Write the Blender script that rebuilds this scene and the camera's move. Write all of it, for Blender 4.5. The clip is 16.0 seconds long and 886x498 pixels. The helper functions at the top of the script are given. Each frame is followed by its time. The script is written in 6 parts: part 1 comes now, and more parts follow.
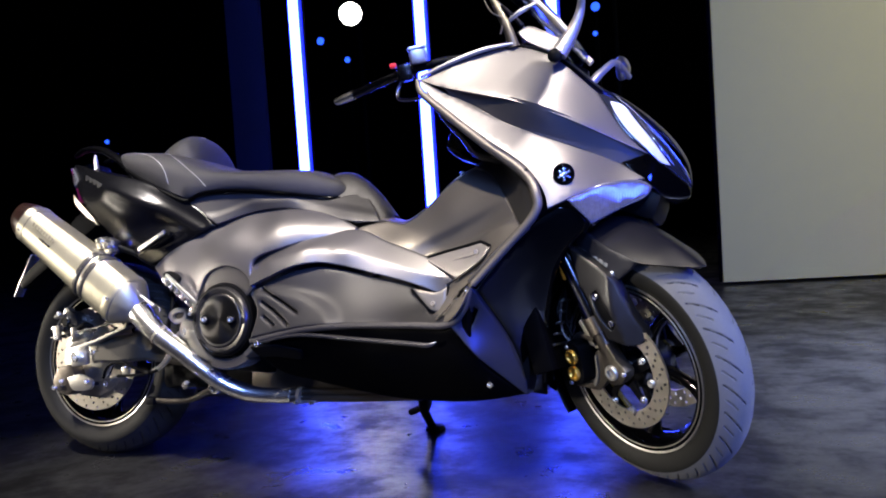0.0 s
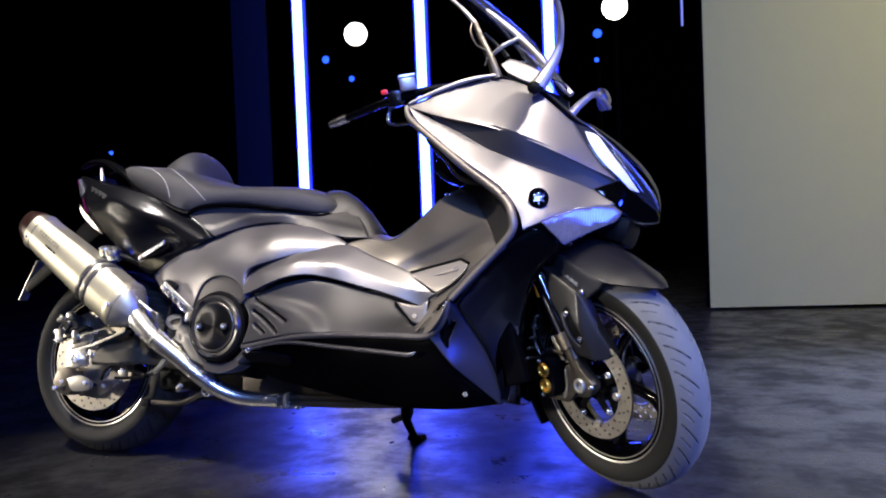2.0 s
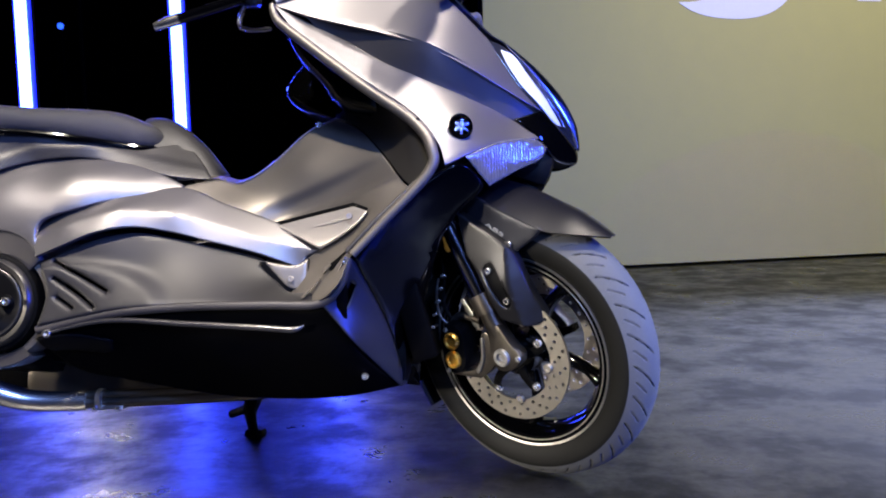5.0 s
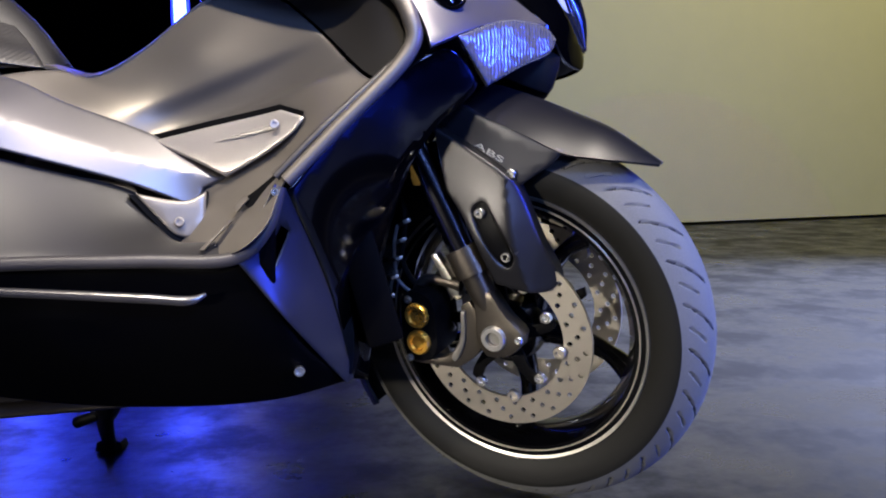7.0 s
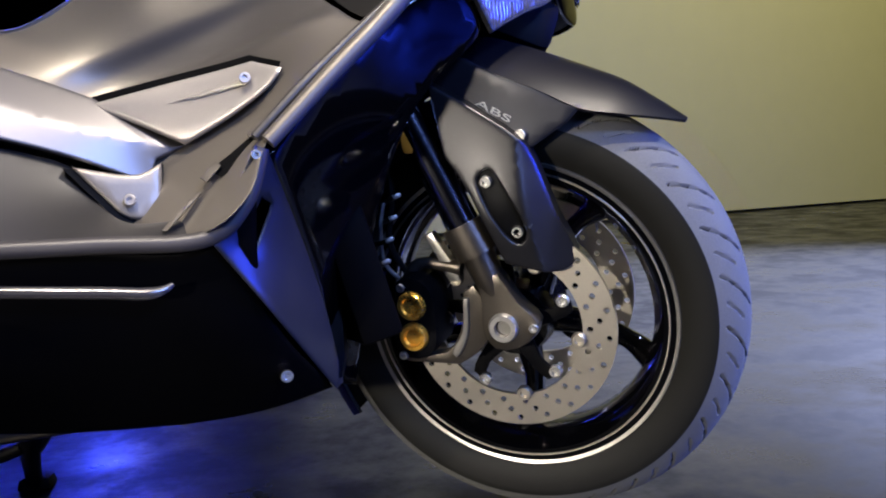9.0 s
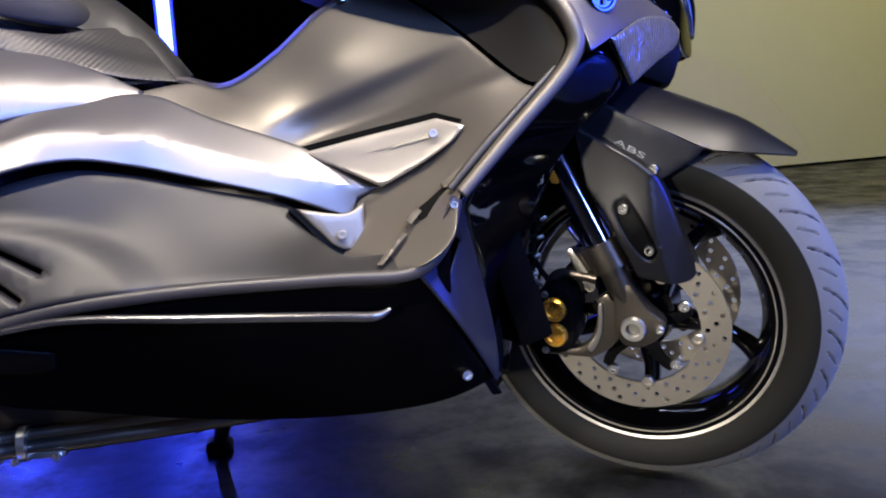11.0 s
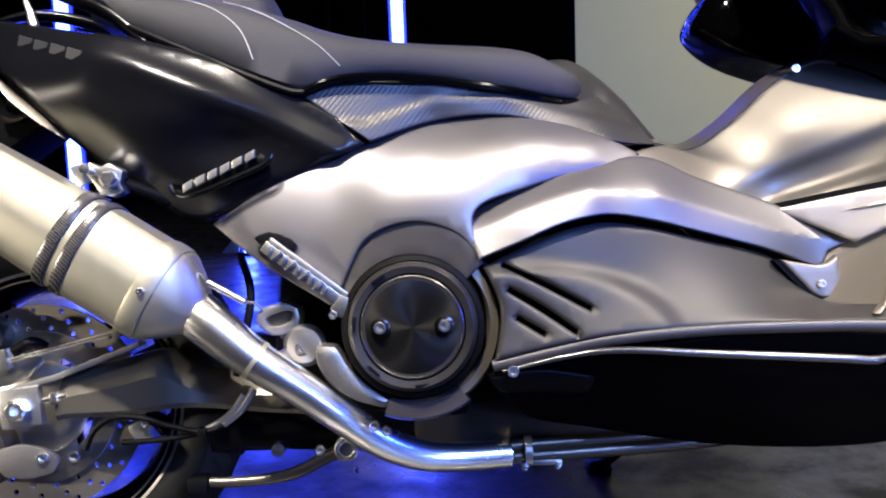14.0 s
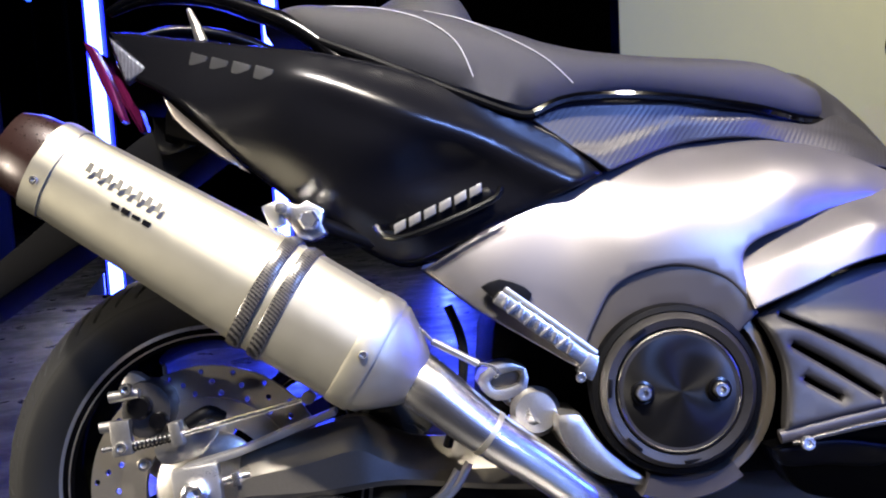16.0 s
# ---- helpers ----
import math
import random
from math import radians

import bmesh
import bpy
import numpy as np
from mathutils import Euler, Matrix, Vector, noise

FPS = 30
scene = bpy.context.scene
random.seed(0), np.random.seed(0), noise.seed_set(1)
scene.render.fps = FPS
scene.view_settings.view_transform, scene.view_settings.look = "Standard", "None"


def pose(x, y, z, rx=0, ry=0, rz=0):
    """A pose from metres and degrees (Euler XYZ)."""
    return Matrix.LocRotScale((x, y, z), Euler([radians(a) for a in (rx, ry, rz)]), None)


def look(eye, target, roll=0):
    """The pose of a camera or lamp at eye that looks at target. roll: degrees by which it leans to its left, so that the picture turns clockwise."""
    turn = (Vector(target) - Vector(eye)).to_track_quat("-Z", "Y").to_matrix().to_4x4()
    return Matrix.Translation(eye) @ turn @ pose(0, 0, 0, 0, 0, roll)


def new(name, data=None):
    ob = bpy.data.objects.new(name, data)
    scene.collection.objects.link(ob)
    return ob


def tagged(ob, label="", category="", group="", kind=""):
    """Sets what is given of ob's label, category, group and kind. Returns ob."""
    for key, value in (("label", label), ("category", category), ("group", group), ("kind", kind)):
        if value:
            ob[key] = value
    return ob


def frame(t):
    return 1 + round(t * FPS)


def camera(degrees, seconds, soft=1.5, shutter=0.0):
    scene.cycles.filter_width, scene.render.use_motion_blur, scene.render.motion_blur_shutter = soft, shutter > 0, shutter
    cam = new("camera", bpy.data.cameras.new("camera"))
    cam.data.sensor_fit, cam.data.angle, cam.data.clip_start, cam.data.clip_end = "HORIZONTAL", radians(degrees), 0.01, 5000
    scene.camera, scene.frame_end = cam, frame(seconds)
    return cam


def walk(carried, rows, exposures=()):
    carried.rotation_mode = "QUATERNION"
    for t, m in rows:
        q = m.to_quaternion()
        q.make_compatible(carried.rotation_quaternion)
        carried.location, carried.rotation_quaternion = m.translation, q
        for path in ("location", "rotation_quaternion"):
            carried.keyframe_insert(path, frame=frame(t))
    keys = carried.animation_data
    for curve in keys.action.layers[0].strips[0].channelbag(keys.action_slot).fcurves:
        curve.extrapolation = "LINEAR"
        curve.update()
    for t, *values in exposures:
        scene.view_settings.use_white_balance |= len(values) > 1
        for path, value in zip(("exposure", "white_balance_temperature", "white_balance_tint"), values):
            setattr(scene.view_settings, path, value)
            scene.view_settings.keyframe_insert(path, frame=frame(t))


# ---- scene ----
cam = camera(55.9, 16.0, soft=2.0)
PATH = [
    (0, (1.846, -2.010, 0.682), (1.150, -0.138, 0.578), -3.8),
    (0.5, (1.891, -2.044, 0.670), (1.208, -0.169, 0.542), -2.1),
    (1, (1.934, -2.088, 0.676), (1.273, -0.205, 0.545), -2.4),
    (1.5, (1.939, -2.103, 0.682), (1.260, -0.224, 0.590), -2.1),
    (2, (1.932, -2.115, 0.678), (1.237, -0.240, 0.621), -2.2),
    (2.5, (1.853, -2.126, 0.679), (1.215, -0.231, 0.627), -2.9),
    (3, (1.706, -2.125, 0.667), (1.229, -0.184, 0.605), -3.3),
    (3.5, (1.598, -2.099, 0.658), (1.288, -0.126, 0.556), -3.4),
    (4, (1.542, -2.024, 0.642), (1.258, -0.046, 0.553), -2.5),
    (4.5, (1.495, -1.881, 0.628), (1.312, 0.108, 0.544), -2.2),
    (5, (1.462, -1.772, 0.619), (1.414, 0.222, 0.473), -1.7),
    (5.2, (1.440, -1.724, 0.607), (1.456, 0.271, 0.469), -2.0),
    (7.3, (1.274, -1.176, 0.521), (1.640, 0.776, 0.284), -0.3),
    (7.5, (1.267, -1.143, 0.513), (1.674, 0.800, 0.274), -0.5),
    (8, (1.258, -1.082, 0.489), (1.704, 0.854, 0.260), -1.0),
    (8.2, (1.250, -1.060, 0.469), (1.728, 0.872, 0.279), -1.0),
    (10.3, (1.102, -1.094, 0.547), (1.643, 0.803, 0.217), -2.1),
    (10.5, (1.082, -1.120, 0.566), (1.572, 0.782, 0.190), -2.4),
    (11, (1.039, -1.200, 0.601), (1.441, 0.731, 0.268), -2.7),
    (11.5, (0.989, -1.261, 0.634), (1.294, 0.693, 0.331), -2.4),
    (12, (0.929, -1.307, 0.642), (1.135, 0.670, 0.417), -2.8),
    (12.5, (0.821, -1.326, 0.649), (1.035, 0.649, 0.412), -3.3),
    (13, (0.684, -1.348, 0.652), (0.879, 0.625, 0.389), -2.8),
    (13.5, (0.599, -1.343, 0.653), (0.750, 0.629, 0.361), -2.5),
    (14, (0.560, -1.292, 0.664), (0.633, 0.691, 0.414), -2.1),
    (14.5, (0.514, -1.199, 0.703), (0.477, 0.790, 0.500), -2.2),
    (15, (0.474, -1.149, 0.698), (0.420, 0.845, 0.551), -1.8),
    (15.5, (0.398, -1.126, 0.689), (0.362, 0.867, 0.532), -2.0),
    (16, (0.263, -1.103, 0.691), (0.351, 0.884, 0.484), -2.9),
]
walk(cam, [(t, look(eye, target, roll)) for t, eye, target, roll in PATH], [(0.0, 0.0), (3.5, 0.04), (5.0, 0.12), (8.0, 0.1), (10.5, 0.02), (12.0, 0.28), (13.5, 0.28), (16.0, 0.45)])

# ---------------------------------------------------------------- world, light, exposure
world = bpy.data.worlds.new("dark_hall")
scene.world = world
world.use_nodes = True
world.node_tree.nodes["Background"].inputs[0].default_value = (0.35, 0.45, 1.0, 1)
world.node_tree.nodes["Background"].inputs[1].default_value = 0.0015
scene.view_settings.exposure = 0.0


def lamp(name, kind, eye, target, watts, colour, size=0.3, cone=60, blend=0.5):
    data = bpy.data.lights.new(name, kind)
    data.energy, data.color = watts, colour
    if kind == "SPOT":
        data.spot_size, data.spot_blend, data.shadow_soft_size = radians(cone), blend, size
    else:
        data.shape, data.size = "DISK", size
    ob = new(name, data)
    ob.matrix_world = look(eye, target)
    return ob


lamp("stage_spot_key", "SPOT", (0.2, -2.8, 5.5), (0.80, 0.0, 0.52), 2400, (1.0, 0.90, 0.76), 0.09, 25, 0.8)
lamp("stage_spot_fore", "SPOT", (3.0, -1.6, 4.8), (1.12, -0.15, 0.55), 1700, (1.0, 0.90, 0.78), 0.10, 17, 0.7)
lamp("stage_spot_top", "SPOT", (-0.5, -2.2, 5.0), (0.10, -0.15, 0.40), 2500, (1.0, 0.93, 0.88), 0.12, 14, 0.8)
lamp("stage_spot_low", "SPOT", (-4.0, -1.7, 0.9), (0.0, -0.1, 0.24), 800, (1.0, 0.90, 0.76), 0.09, 15, 0.7)
lamp("stage_spot_wheel", "SPOT", (-2.2, -3.2, 0.8), (1.58, -0.14, 0.26), 1050, (1.0, 0.91, 0.78), 0.09, 9, 0.5)
lamp("stage_spot_front", "SPOT", (5.2, -1.5, 3.0), (1.80, -0.25, 0.27), 1300, (0.72, 0.84, 1.0), 0.12, 10.5, 0.9)
lamp("stage_spot_floor", "SPOT", (6.2, 1.2, 4.6), (3.6, 1.05, 0.0), 38000, (0.50, 0.58, 1.0), 0.2, 38, 0.8)
lamp("stage_spot_wall", "SPOT", (5.4, 0.6, 5.4), (5.8, 5.6, 0.7), 1250, (1.0, 0.94, 0.68), 0.4, 115, 0.9)
lamp("stage_spot_back", "SPOT", (-4.36, 10.9, 4.01), (0.9, 0.0, 0.2), 110, (1.0, 0.95, 0.85), 0.12, 24, 0.5)
lamp("blue_stage_light", "AREA", (5.6, -1.6, 1.6), (1.7, -0.1, 0.35), 360, (0.02, 0.055, 1.0), 0.8)
lamp("blue_side_light", "AREA", (2.6, -4.0, 2.9), (0.78, -0.1, 0.42), 230, (0.22, 0.38, 1.0), 0.7)
lamp("blue_low_light", "AREA", (3.4, -4.4, 1.0), (1.5, -0.15, 0.42), 60, (0.20, 0.32, 1.0), 0.5)

# ---------------------------------------------------------------- materials
MATS = {}


def mat(name, colour, rough=0.5, metal=0.0, bump=0.0, scale=60.0, vary=0.12, rvary=0.08, coat=0.0, spec=0.5, emit=None, power=0.0, coords="Object", stretch=(1, 1, 1)):
    m = bpy.data.materials.new(name)
    m.use_nodes = True
    nt = m.node_tree
    b = nt.nodes["Principled BSDF"]
    b.inputs["Base Color"].default_value = (*colour, 1)
    b.inputs["Roughness"].default_value = rough
    b.inputs["Metallic"].default_value = metal
    b.inputs["Coat Weight"].default_value = coat
    b.inputs["Coat Roughness"].default_value = 0.06
    b.inputs["Specular IOR Level"].default_value = spec
    if emit:
        b.inputs["Emission Color"].default_value = (*emit, 1)
        b.inputs["Emission Strength"].default_value = power
    tc = nt.nodes.new("ShaderNodeTexCoord")
    mp = nt.nodes.new("ShaderNodeMapping")
    mp.inputs["Scale"].default_value = stretch
    nt.links.new(tc.outputs[coords], mp.inputs[0])
    big = nt.nodes.new("ShaderNodeTexNoise")
    big.inputs["Scale"].default_value, big.inputs["Detail"].default_value = 7.0, 5.0
    fine = nt.nodes.new("ShaderNodeTexNoise")
    fine.inputs["Scale"].default_value, fine.inputs["Detail"].default_value = scale, 4.0
    for n in (big, fine):
        nt.links.new(mp.outputs[0], n.inputs["Vector"])
    add = nt.nodes.new("ShaderNodeMath")
    add.operation = "ADD"
    nt.links.new(big.outputs[0], add.inputs[0])
    nt.links.new(fine.outputs[0], add.inputs[1])
    if vary:
        mr = nt.nodes.new("ShaderNodeMapRange")
        mr.inputs[1].default_value, mr.inputs[2].default_value = 0.6, 1.4
        mr.inputs[3].default_value, mr.inputs[4].default_value = 1 - vary, 1 + vary
        nt.links.new(add.outputs[0], mr.inputs[0])
        mul = nt.nodes.new("ShaderNodeVectorMath")
        mul.operation = "SCALE"
        mul.inputs[0].default_value = colour
        nt.links.new(mr.outputs[0], mul.inputs["Scale"])
        nt.links.new(mul.outputs[0], b.inputs["Base Color"])
    if rvary:
        rr = nt.nodes.new("ShaderNodeMapRange")
        rr.inputs[1].default_value, rr.inputs[2].default_value = 0.6, 1.4
        rr.inputs[3].default_value, rr.inputs[4].default_value = max(0.02, rough - rvary), min(1, rough + rvary)
        nt.links.new(add.outputs[0], rr.inputs[0])
        nt.links.new(rr.outputs[0], b.inputs["Roughness"])
    if bump:
        bp = nt.nodes.new("ShaderNodeBump")
        bp.inputs["Strength"].default_value, bp.inputs["Distance"].default_value = bump, 0.002
        nt.links.new(fine.outputs[0], bp.inputs["Height"])
        nt.links.new(bp.outputs[0], b.inputs["Normal"])
    MATS[name] = m
    return m


GREY = mat("matte_grey_paint", (0.155, 0.147, 0.150), 0.41, 0.86, 0.0, 900, 0.03, 0.02)
TAUPE = mat("taupe_grey_plastic", (0.020, 0.0188, 0.0188), 0.45, 0.25, 0.05, 900, 0.06, 0.06, 0.0, 0.28)
TUNNEL = mat("bronze_grey_plastic", (0.110, 0.097, 0.082), 0.42, 0.5, 0.05, 900, 0.06, 0.06)
BLACKGLOSS = mat("black_gloss_paint", (0.0008, 0.0008, 0.0010), 0.05, 0.0, 0.0, 20, 0.1, 0.01, 0.0, 0.3)
BELLY = mat("black_lower_paint", (0.0008, 0.0008, 0.001), 0.45, 0.0, 0.0, 20, 0.1, 0.03, 0.0, 0.012)
BLACKSATIN = mat("black_satin_paint", (0.0012, 0.0012, 0.0015), 0.24, 0.0, 0.0, 20, 0.1, 0.02, 0.0, 0.30)
BLACK = mat("black_plastic", (0.0014, 0.0014, 0.0017), 0.48, 0.0, 0.15, 500, 0.15, 0.1, 0.0, 0.06)
BLUEBLACK = mat("dark_grey_panel_paint", (0.015, 0.0155, 0.021), 0.38, 0.35, 0.02, 800, 0.06, 0.04)
ALU = mat("brushed_aluminium", (0.70, 0.685, 0.65), 0.30, 0.95, 0.04, 260, 0.06, 0.04, stretch=(1, 1, 6))
PLATE = mat("satin_foot_plate", (0.42, 0.385, 0.35), 0.40, 0.75, 0.04, 260, 0.06, 0.04, stretch=(1, 1, 6))
CAST = mat("cast_aluminium", (0.40, 0.385, 0.355), 0.33, 0.95, 0.06, 350, 0.1, 0.06)
DARKMETAL = mat("dark_anodised_metal", (0.092, 0.080, 0.066), 0.36, 0.9, 0.1, 350, 0.1, 0.08)
TITAN = mat("titanium", (0.36, 0.335, 0.25), 0.42, 0.85, 0.03, 300, 0.05, 0.03, stretch=(6, 1, 6))
CHROME = mat("bright_plated_metal", (0.90, 0.885, 0.86), 0.26, 1.0, 0.0, 60, 0.04, 0.02)
STEEL = mat("brake_disc_steel", (0.60, 0.555, 0.48), 0.34, 1.0, 0.02, 500, 0.06, 0.03)
GOLD = mat("gold_anodised", (0.85, 0.46, 0.07), 0.28, 0.9, 0.1, 400, 0.1, 0.06)
# one tread rubber coloured twice: as lit in front, as shaded at the rear
TREAD = mat("lit_tread_rubber", (0.075, 0.075, 0.073), 0.72, 0.0, 0.2, 500, 0.2, 0.08, 0.0, 0.3)
REARTREAD = mat("shaded_tread_rubber", (0.010, 0.0098, 0.0090), 0.7, 0.0, 0.2, 500, 0.2, 0.08, 0.0, 0.2)
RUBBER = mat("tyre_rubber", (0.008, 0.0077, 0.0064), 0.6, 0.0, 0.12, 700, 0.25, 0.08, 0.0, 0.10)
SEATMAT = mat("seat_vinyl", (0.022, 0.0208, 0.0208), 0.60, 0.0, 0.5, 1300, 0.1, 0.06, 0.0, 0.32)
STITCH = mat("light_stitching", (0.36, 0.35, 0.33), 0.7)
WHITE = mat("white_print", (0.75, 0.75, 0.73), 0.5, vary=0.03)
PALEPRINT = mat("pale_grey_print", (0.22, 0.22, 0.21), 0.5, vary=0.05)
SILVERPRINT = mat("silver_print", (0.10, 0.098, 0.095), 0.38, 0.8)
TAILPAINT = mat("black_metallic_paint", (0.0045, 0.0045, 0.0055), 0.25, 0.35, 0.0, 900, 0.05, 0.02, 0.0, 0.30)
HEELPLATE = mat("dull_heel_plate", (0.17, 0.155, 0.14), 0.42, 0.6, 0.04, 260, 0.06, 0.04)
ETCHED = mat("etched_grey_print", (0.25, 0.235, 0.18), 0.45, 0.8)
BROWNCAP = mat("heat_brown_cap", (0.020, 0.0085, 0.006), 0.30, 0.3, 0.02, 300, 0.2, 0.05)
FENDER = mat("dark_fender_paint", (0.0045, 0.0045, 0.0062), 0.34, 0.1, 0.0, 900, 0.03, 0.02, 0.0, 0.18)
GUARD = mat("dark_grey_paint", (0.016, 0.0155, 0.0165), 0.36, 0.65, 0.0, 900, 0.03, 0.02)
RED = mat("red_plastic", (0.5, 0.02, 0.02), 0.35)
AMBER = mat("amber_plastic", (0.6, 0.22, 0.02), 0.3)
LENS = mat("clear_lens", (0.17, 0.17, 0.19), 0.14, 0.55, 0.0, 110, 0.3, 0.05, 0.6)
lnt = LENS.node_tree
flute = lnt.nodes.new("ShaderNodeTexWave")
flute.wave_type, flute.bands_direction = "BANDS", "X"
flute.inputs["Scale"].default_value, flute.inputs["Distortion"].default_value = 58.0, 4.0
ridge = lnt.nodes.new("ShaderNodeBump")
ridge.inputs["Strength"].default_value, ridge.inputs["Distance"].default_value = 0.32, 0.002
lnt.links.new(lnt.nodes["Texture Coordinate"].outputs["Object"], flute.inputs["Vector"])
lnt.links.new(flute.outputs["Fac"], ridge.inputs["Height"])
lnt.links.new(ridge.outputs[0], lnt.nodes["Principled BSDF"].inputs["Normal"])
DARKGLASS = mat("dark_headlamp_glass", (0.012, 0.013, 0.017), 0.07, 0.0, 0.0, 50, 0.1, 0.02, 0.5, 0.6)
HEADGLASS = mat("headlamp_glass", (0.80, 0.82, 0.86), 0.15, 0.2, 0.0, 50, 0.1, 0.04, 1.0)
REDLENS = mat("dark_red_lens", (0.10, 0.008, 0.05), 0.15, 0.0, 0.3, 200, 0.2, 0.05, 0.3)
BLUECHROME = mat("dark_chrome_tube", (0.26, 0.26, 0.31), 0.13, 1.0, 0.0, 200, 0.04, 0.03)
STRIP = mat("dark_polished_strip", (0.12, 0.115, 0.115), 0.24, 0.85, 0.0, 260, 0.05, 0.03)
SPUN = mat("spun_black_metal", (0.009, 0.0088, 0.0088), 0.34, 0.7, 0.0, 260, 0.05, 0.02)
SPUN.node_tree.nodes["Principled BSDF"].inputs["Anisotropic"].default_value = 0.85
turned = SPUN.node_tree.nodes.new("ShaderNodeTangent")
turned.direction_type, turned.axis = "RADIAL", "Y"
SPUN.node_tree.links.new(turned.outputs[0], SPUN.node_tree.nodes["Principled BSDF"].inputs["Tangent"])
# the cowl's shade on the knee panel is put into this dark colour
KNEE = mat("shaded_knee_plastic", (0.022, 0.0198, 0.017), 0.5, 0.1, 0.05, 900, 0.06, 0.06, 0.0, 0.25)
FLOORM = mat("dark_stage_floor", (0.0085, 0.0083, 0.0087), 0.36, 0.0, 0.35, 38, 0, 0, 0.0, 0.34, stretch=(0.50, 0.80, 1))
fnt = FLOORM.node_tree
patch = fnt.nodes.new("ShaderNodeTexNoise")
patch.inputs["Scale"].default_value, patch.inputs["Detail"].default_value, patch.inputs["Roughness"].default_value, patch.inputs["Distortion"].default_value = 4.2, 10.0, 0.66, 0.12
fnt.links.new(fnt.nodes["Texture Coordinate"].outputs["Object"], patch.inputs["Vector"])
for socket, low, high in (("Base Color", 0.0015, 0.010), ("Roughness", 0.46, 0.27), ("Specular IOR Level", 0.16, 0.50)):
    spread = fnt.nodes.new("ShaderNodeMapRange")
    spread.interpolation_type = "SMOOTHSTEP"
    spread.inputs[1].default_value, spread.inputs[2].default_value = 0.37, 0.63
    spread.inputs[3].default_value, spread.inputs[4].default_value = low, high
    fnt.links.new(patch.outputs[0], spread.inputs[0])
    fnt.links.new(spread.outputs[0], fnt.nodes["Principled BSDF"].inputs[socket])
CURTAIN = mat("black_backdrop", (0.0012, 0.0012, 0.0016), 0.95, 0.0, 0.2, 40, spec=0.0)
DARKTAUPE = mat("dark_and_shaded_taupe", (0.028, 0.025, 0.024), 0.45, 0.2, 0.05, 900, 0.06, 0.06)
SWINGARM = mat("swing_arm_paint", (0.070, 0.064, 0.052), 0.36, 0.55, 0.1, 350, 0.1, 0.06)
DARKRING = mat("dark_cast_ring", (0.036, 0.034, 0.033), 0.36, 0.7, 0.1, 350, 0.1, 0.08)
NAVY = mat("navy_backdrop_strip", (0.006, 0.007, 0.03), 0.8)
WALLM = mat("grey_beige_wall", (0.42, 0.38, 0.128), 0.75, 0.0, 0.1, 120, 0.04, 0.05)
TUBE = mat("white_blue_led", (0.5, 0.6, 1.0), 0.4, emit=(0.035, 0.065, 1.0), power=46.0, vary=0, rvary=0)
TUBESIDE = mat("blue_tube_bloom", (0.1, 0.1, 0.8), 0.4, emit=(0.01, 0.02, 1.0), power=2.2, vary=0, rvary=0)
BLUEDOT = mat("blue_led_dot", (0.1, 0.2, 0.9), 0.4, emit=(0.02, 0.09, 1.0), power=2.5, vary=0, rvary=0)
LAMPGLOW = mat("spotlight_glow", (1, 1, 0.95), 0.4, emit=(1.0, 0.96, 0.82), power=14.0, vary=0, rvary=0)


WEAVE = mat("carbon_strap_weave", (0.03, 0.028, 0.026), 0.3, 0.3, 0.0, 260, 0.1, 0.05)
wnt = WEAVE.node_tree
wv = wnt.nodes.new("ShaderNodeTexWave")
wv.wave_type, wv.bands_direction = "BANDS", "DIAGONAL"
wv.inputs["Scale"].default_value = 120.0
wr = wnt.nodes.new("ShaderNodeValToRGB")
wr.color_ramp.elements[0].position, wr.color_ramp.elements[0].color = 0.42, (0.012, 0.011, 0.010, 1)
wr.color_ramp.elements[1].position, wr.color_ramp.elements[1].color = 0.58, (0.08, 0.073, 0.06, 1)
wnt.links.new(wnt.nodes["Texture Coordinate"].outputs["Object"], wv.inputs["Vector"])
wnt.links.new(wv.outputs["Fac"], wr.inputs[0])
wnt.links.new(wr.outputs[0], wnt.nodes["Principled BSDF"].inputs["Base Color"])


# ---------------------------------------------------------------- mesh helpers
def finish(name, bm, material, parent=None, label="", angle=40, xf=None):
    if xf is not None:
        bmesh.ops.transform(bm, matrix=xf, verts=bm.verts)
    me = bpy.data.meshes.new(name)
    bm.to_mesh(me)
    bm.free()
    for p in me.polygons:
        p.use_smooth = True
    me.set_sharp_from_angle(angle=radians(angle))
    me.materials.append(material)
    ob = new(name, me)
    if parent is not None:
        ob.parent = parent
    if label:
        ob["label"] = label
    return ob


part = finish


def tps(ctrl):
    """A smooth surface w(x, z) through a few (x, z, w)."""
    c = np.array(ctrl, float)
    n = len(c)

    def u(d2):
        return 0.5 * d2 * np.log(d2 + 1e-9)
    k = u(((c[:, None, :2] - c[None, :, :2]) ** 2).sum(-1)) + np.eye(n) * 5e-4
    p = np.c_[np.ones(n), c[:, :2]]
    m = np.block([[k, p], [p.T, np.zeros((3, 3))]])
    s = np.linalg.solve(m, np.r_[c[:, 2], 0, 0, 0])

    def f(x, z):
        q = np.stack([np.asarray(x, float), np.asarray(z, float)], -1)
        return u(((q[:, None, :] - c[None, :, :2]) ** 2).sum(-1)) @ s[:n] + s[n] + q @ s[n + 1:]
    return f


def ease(v):
    """A soft step from 0 to 1."""
    v = np.clip(v, 0, 1)
    return v * v * (3 - 2 * v)


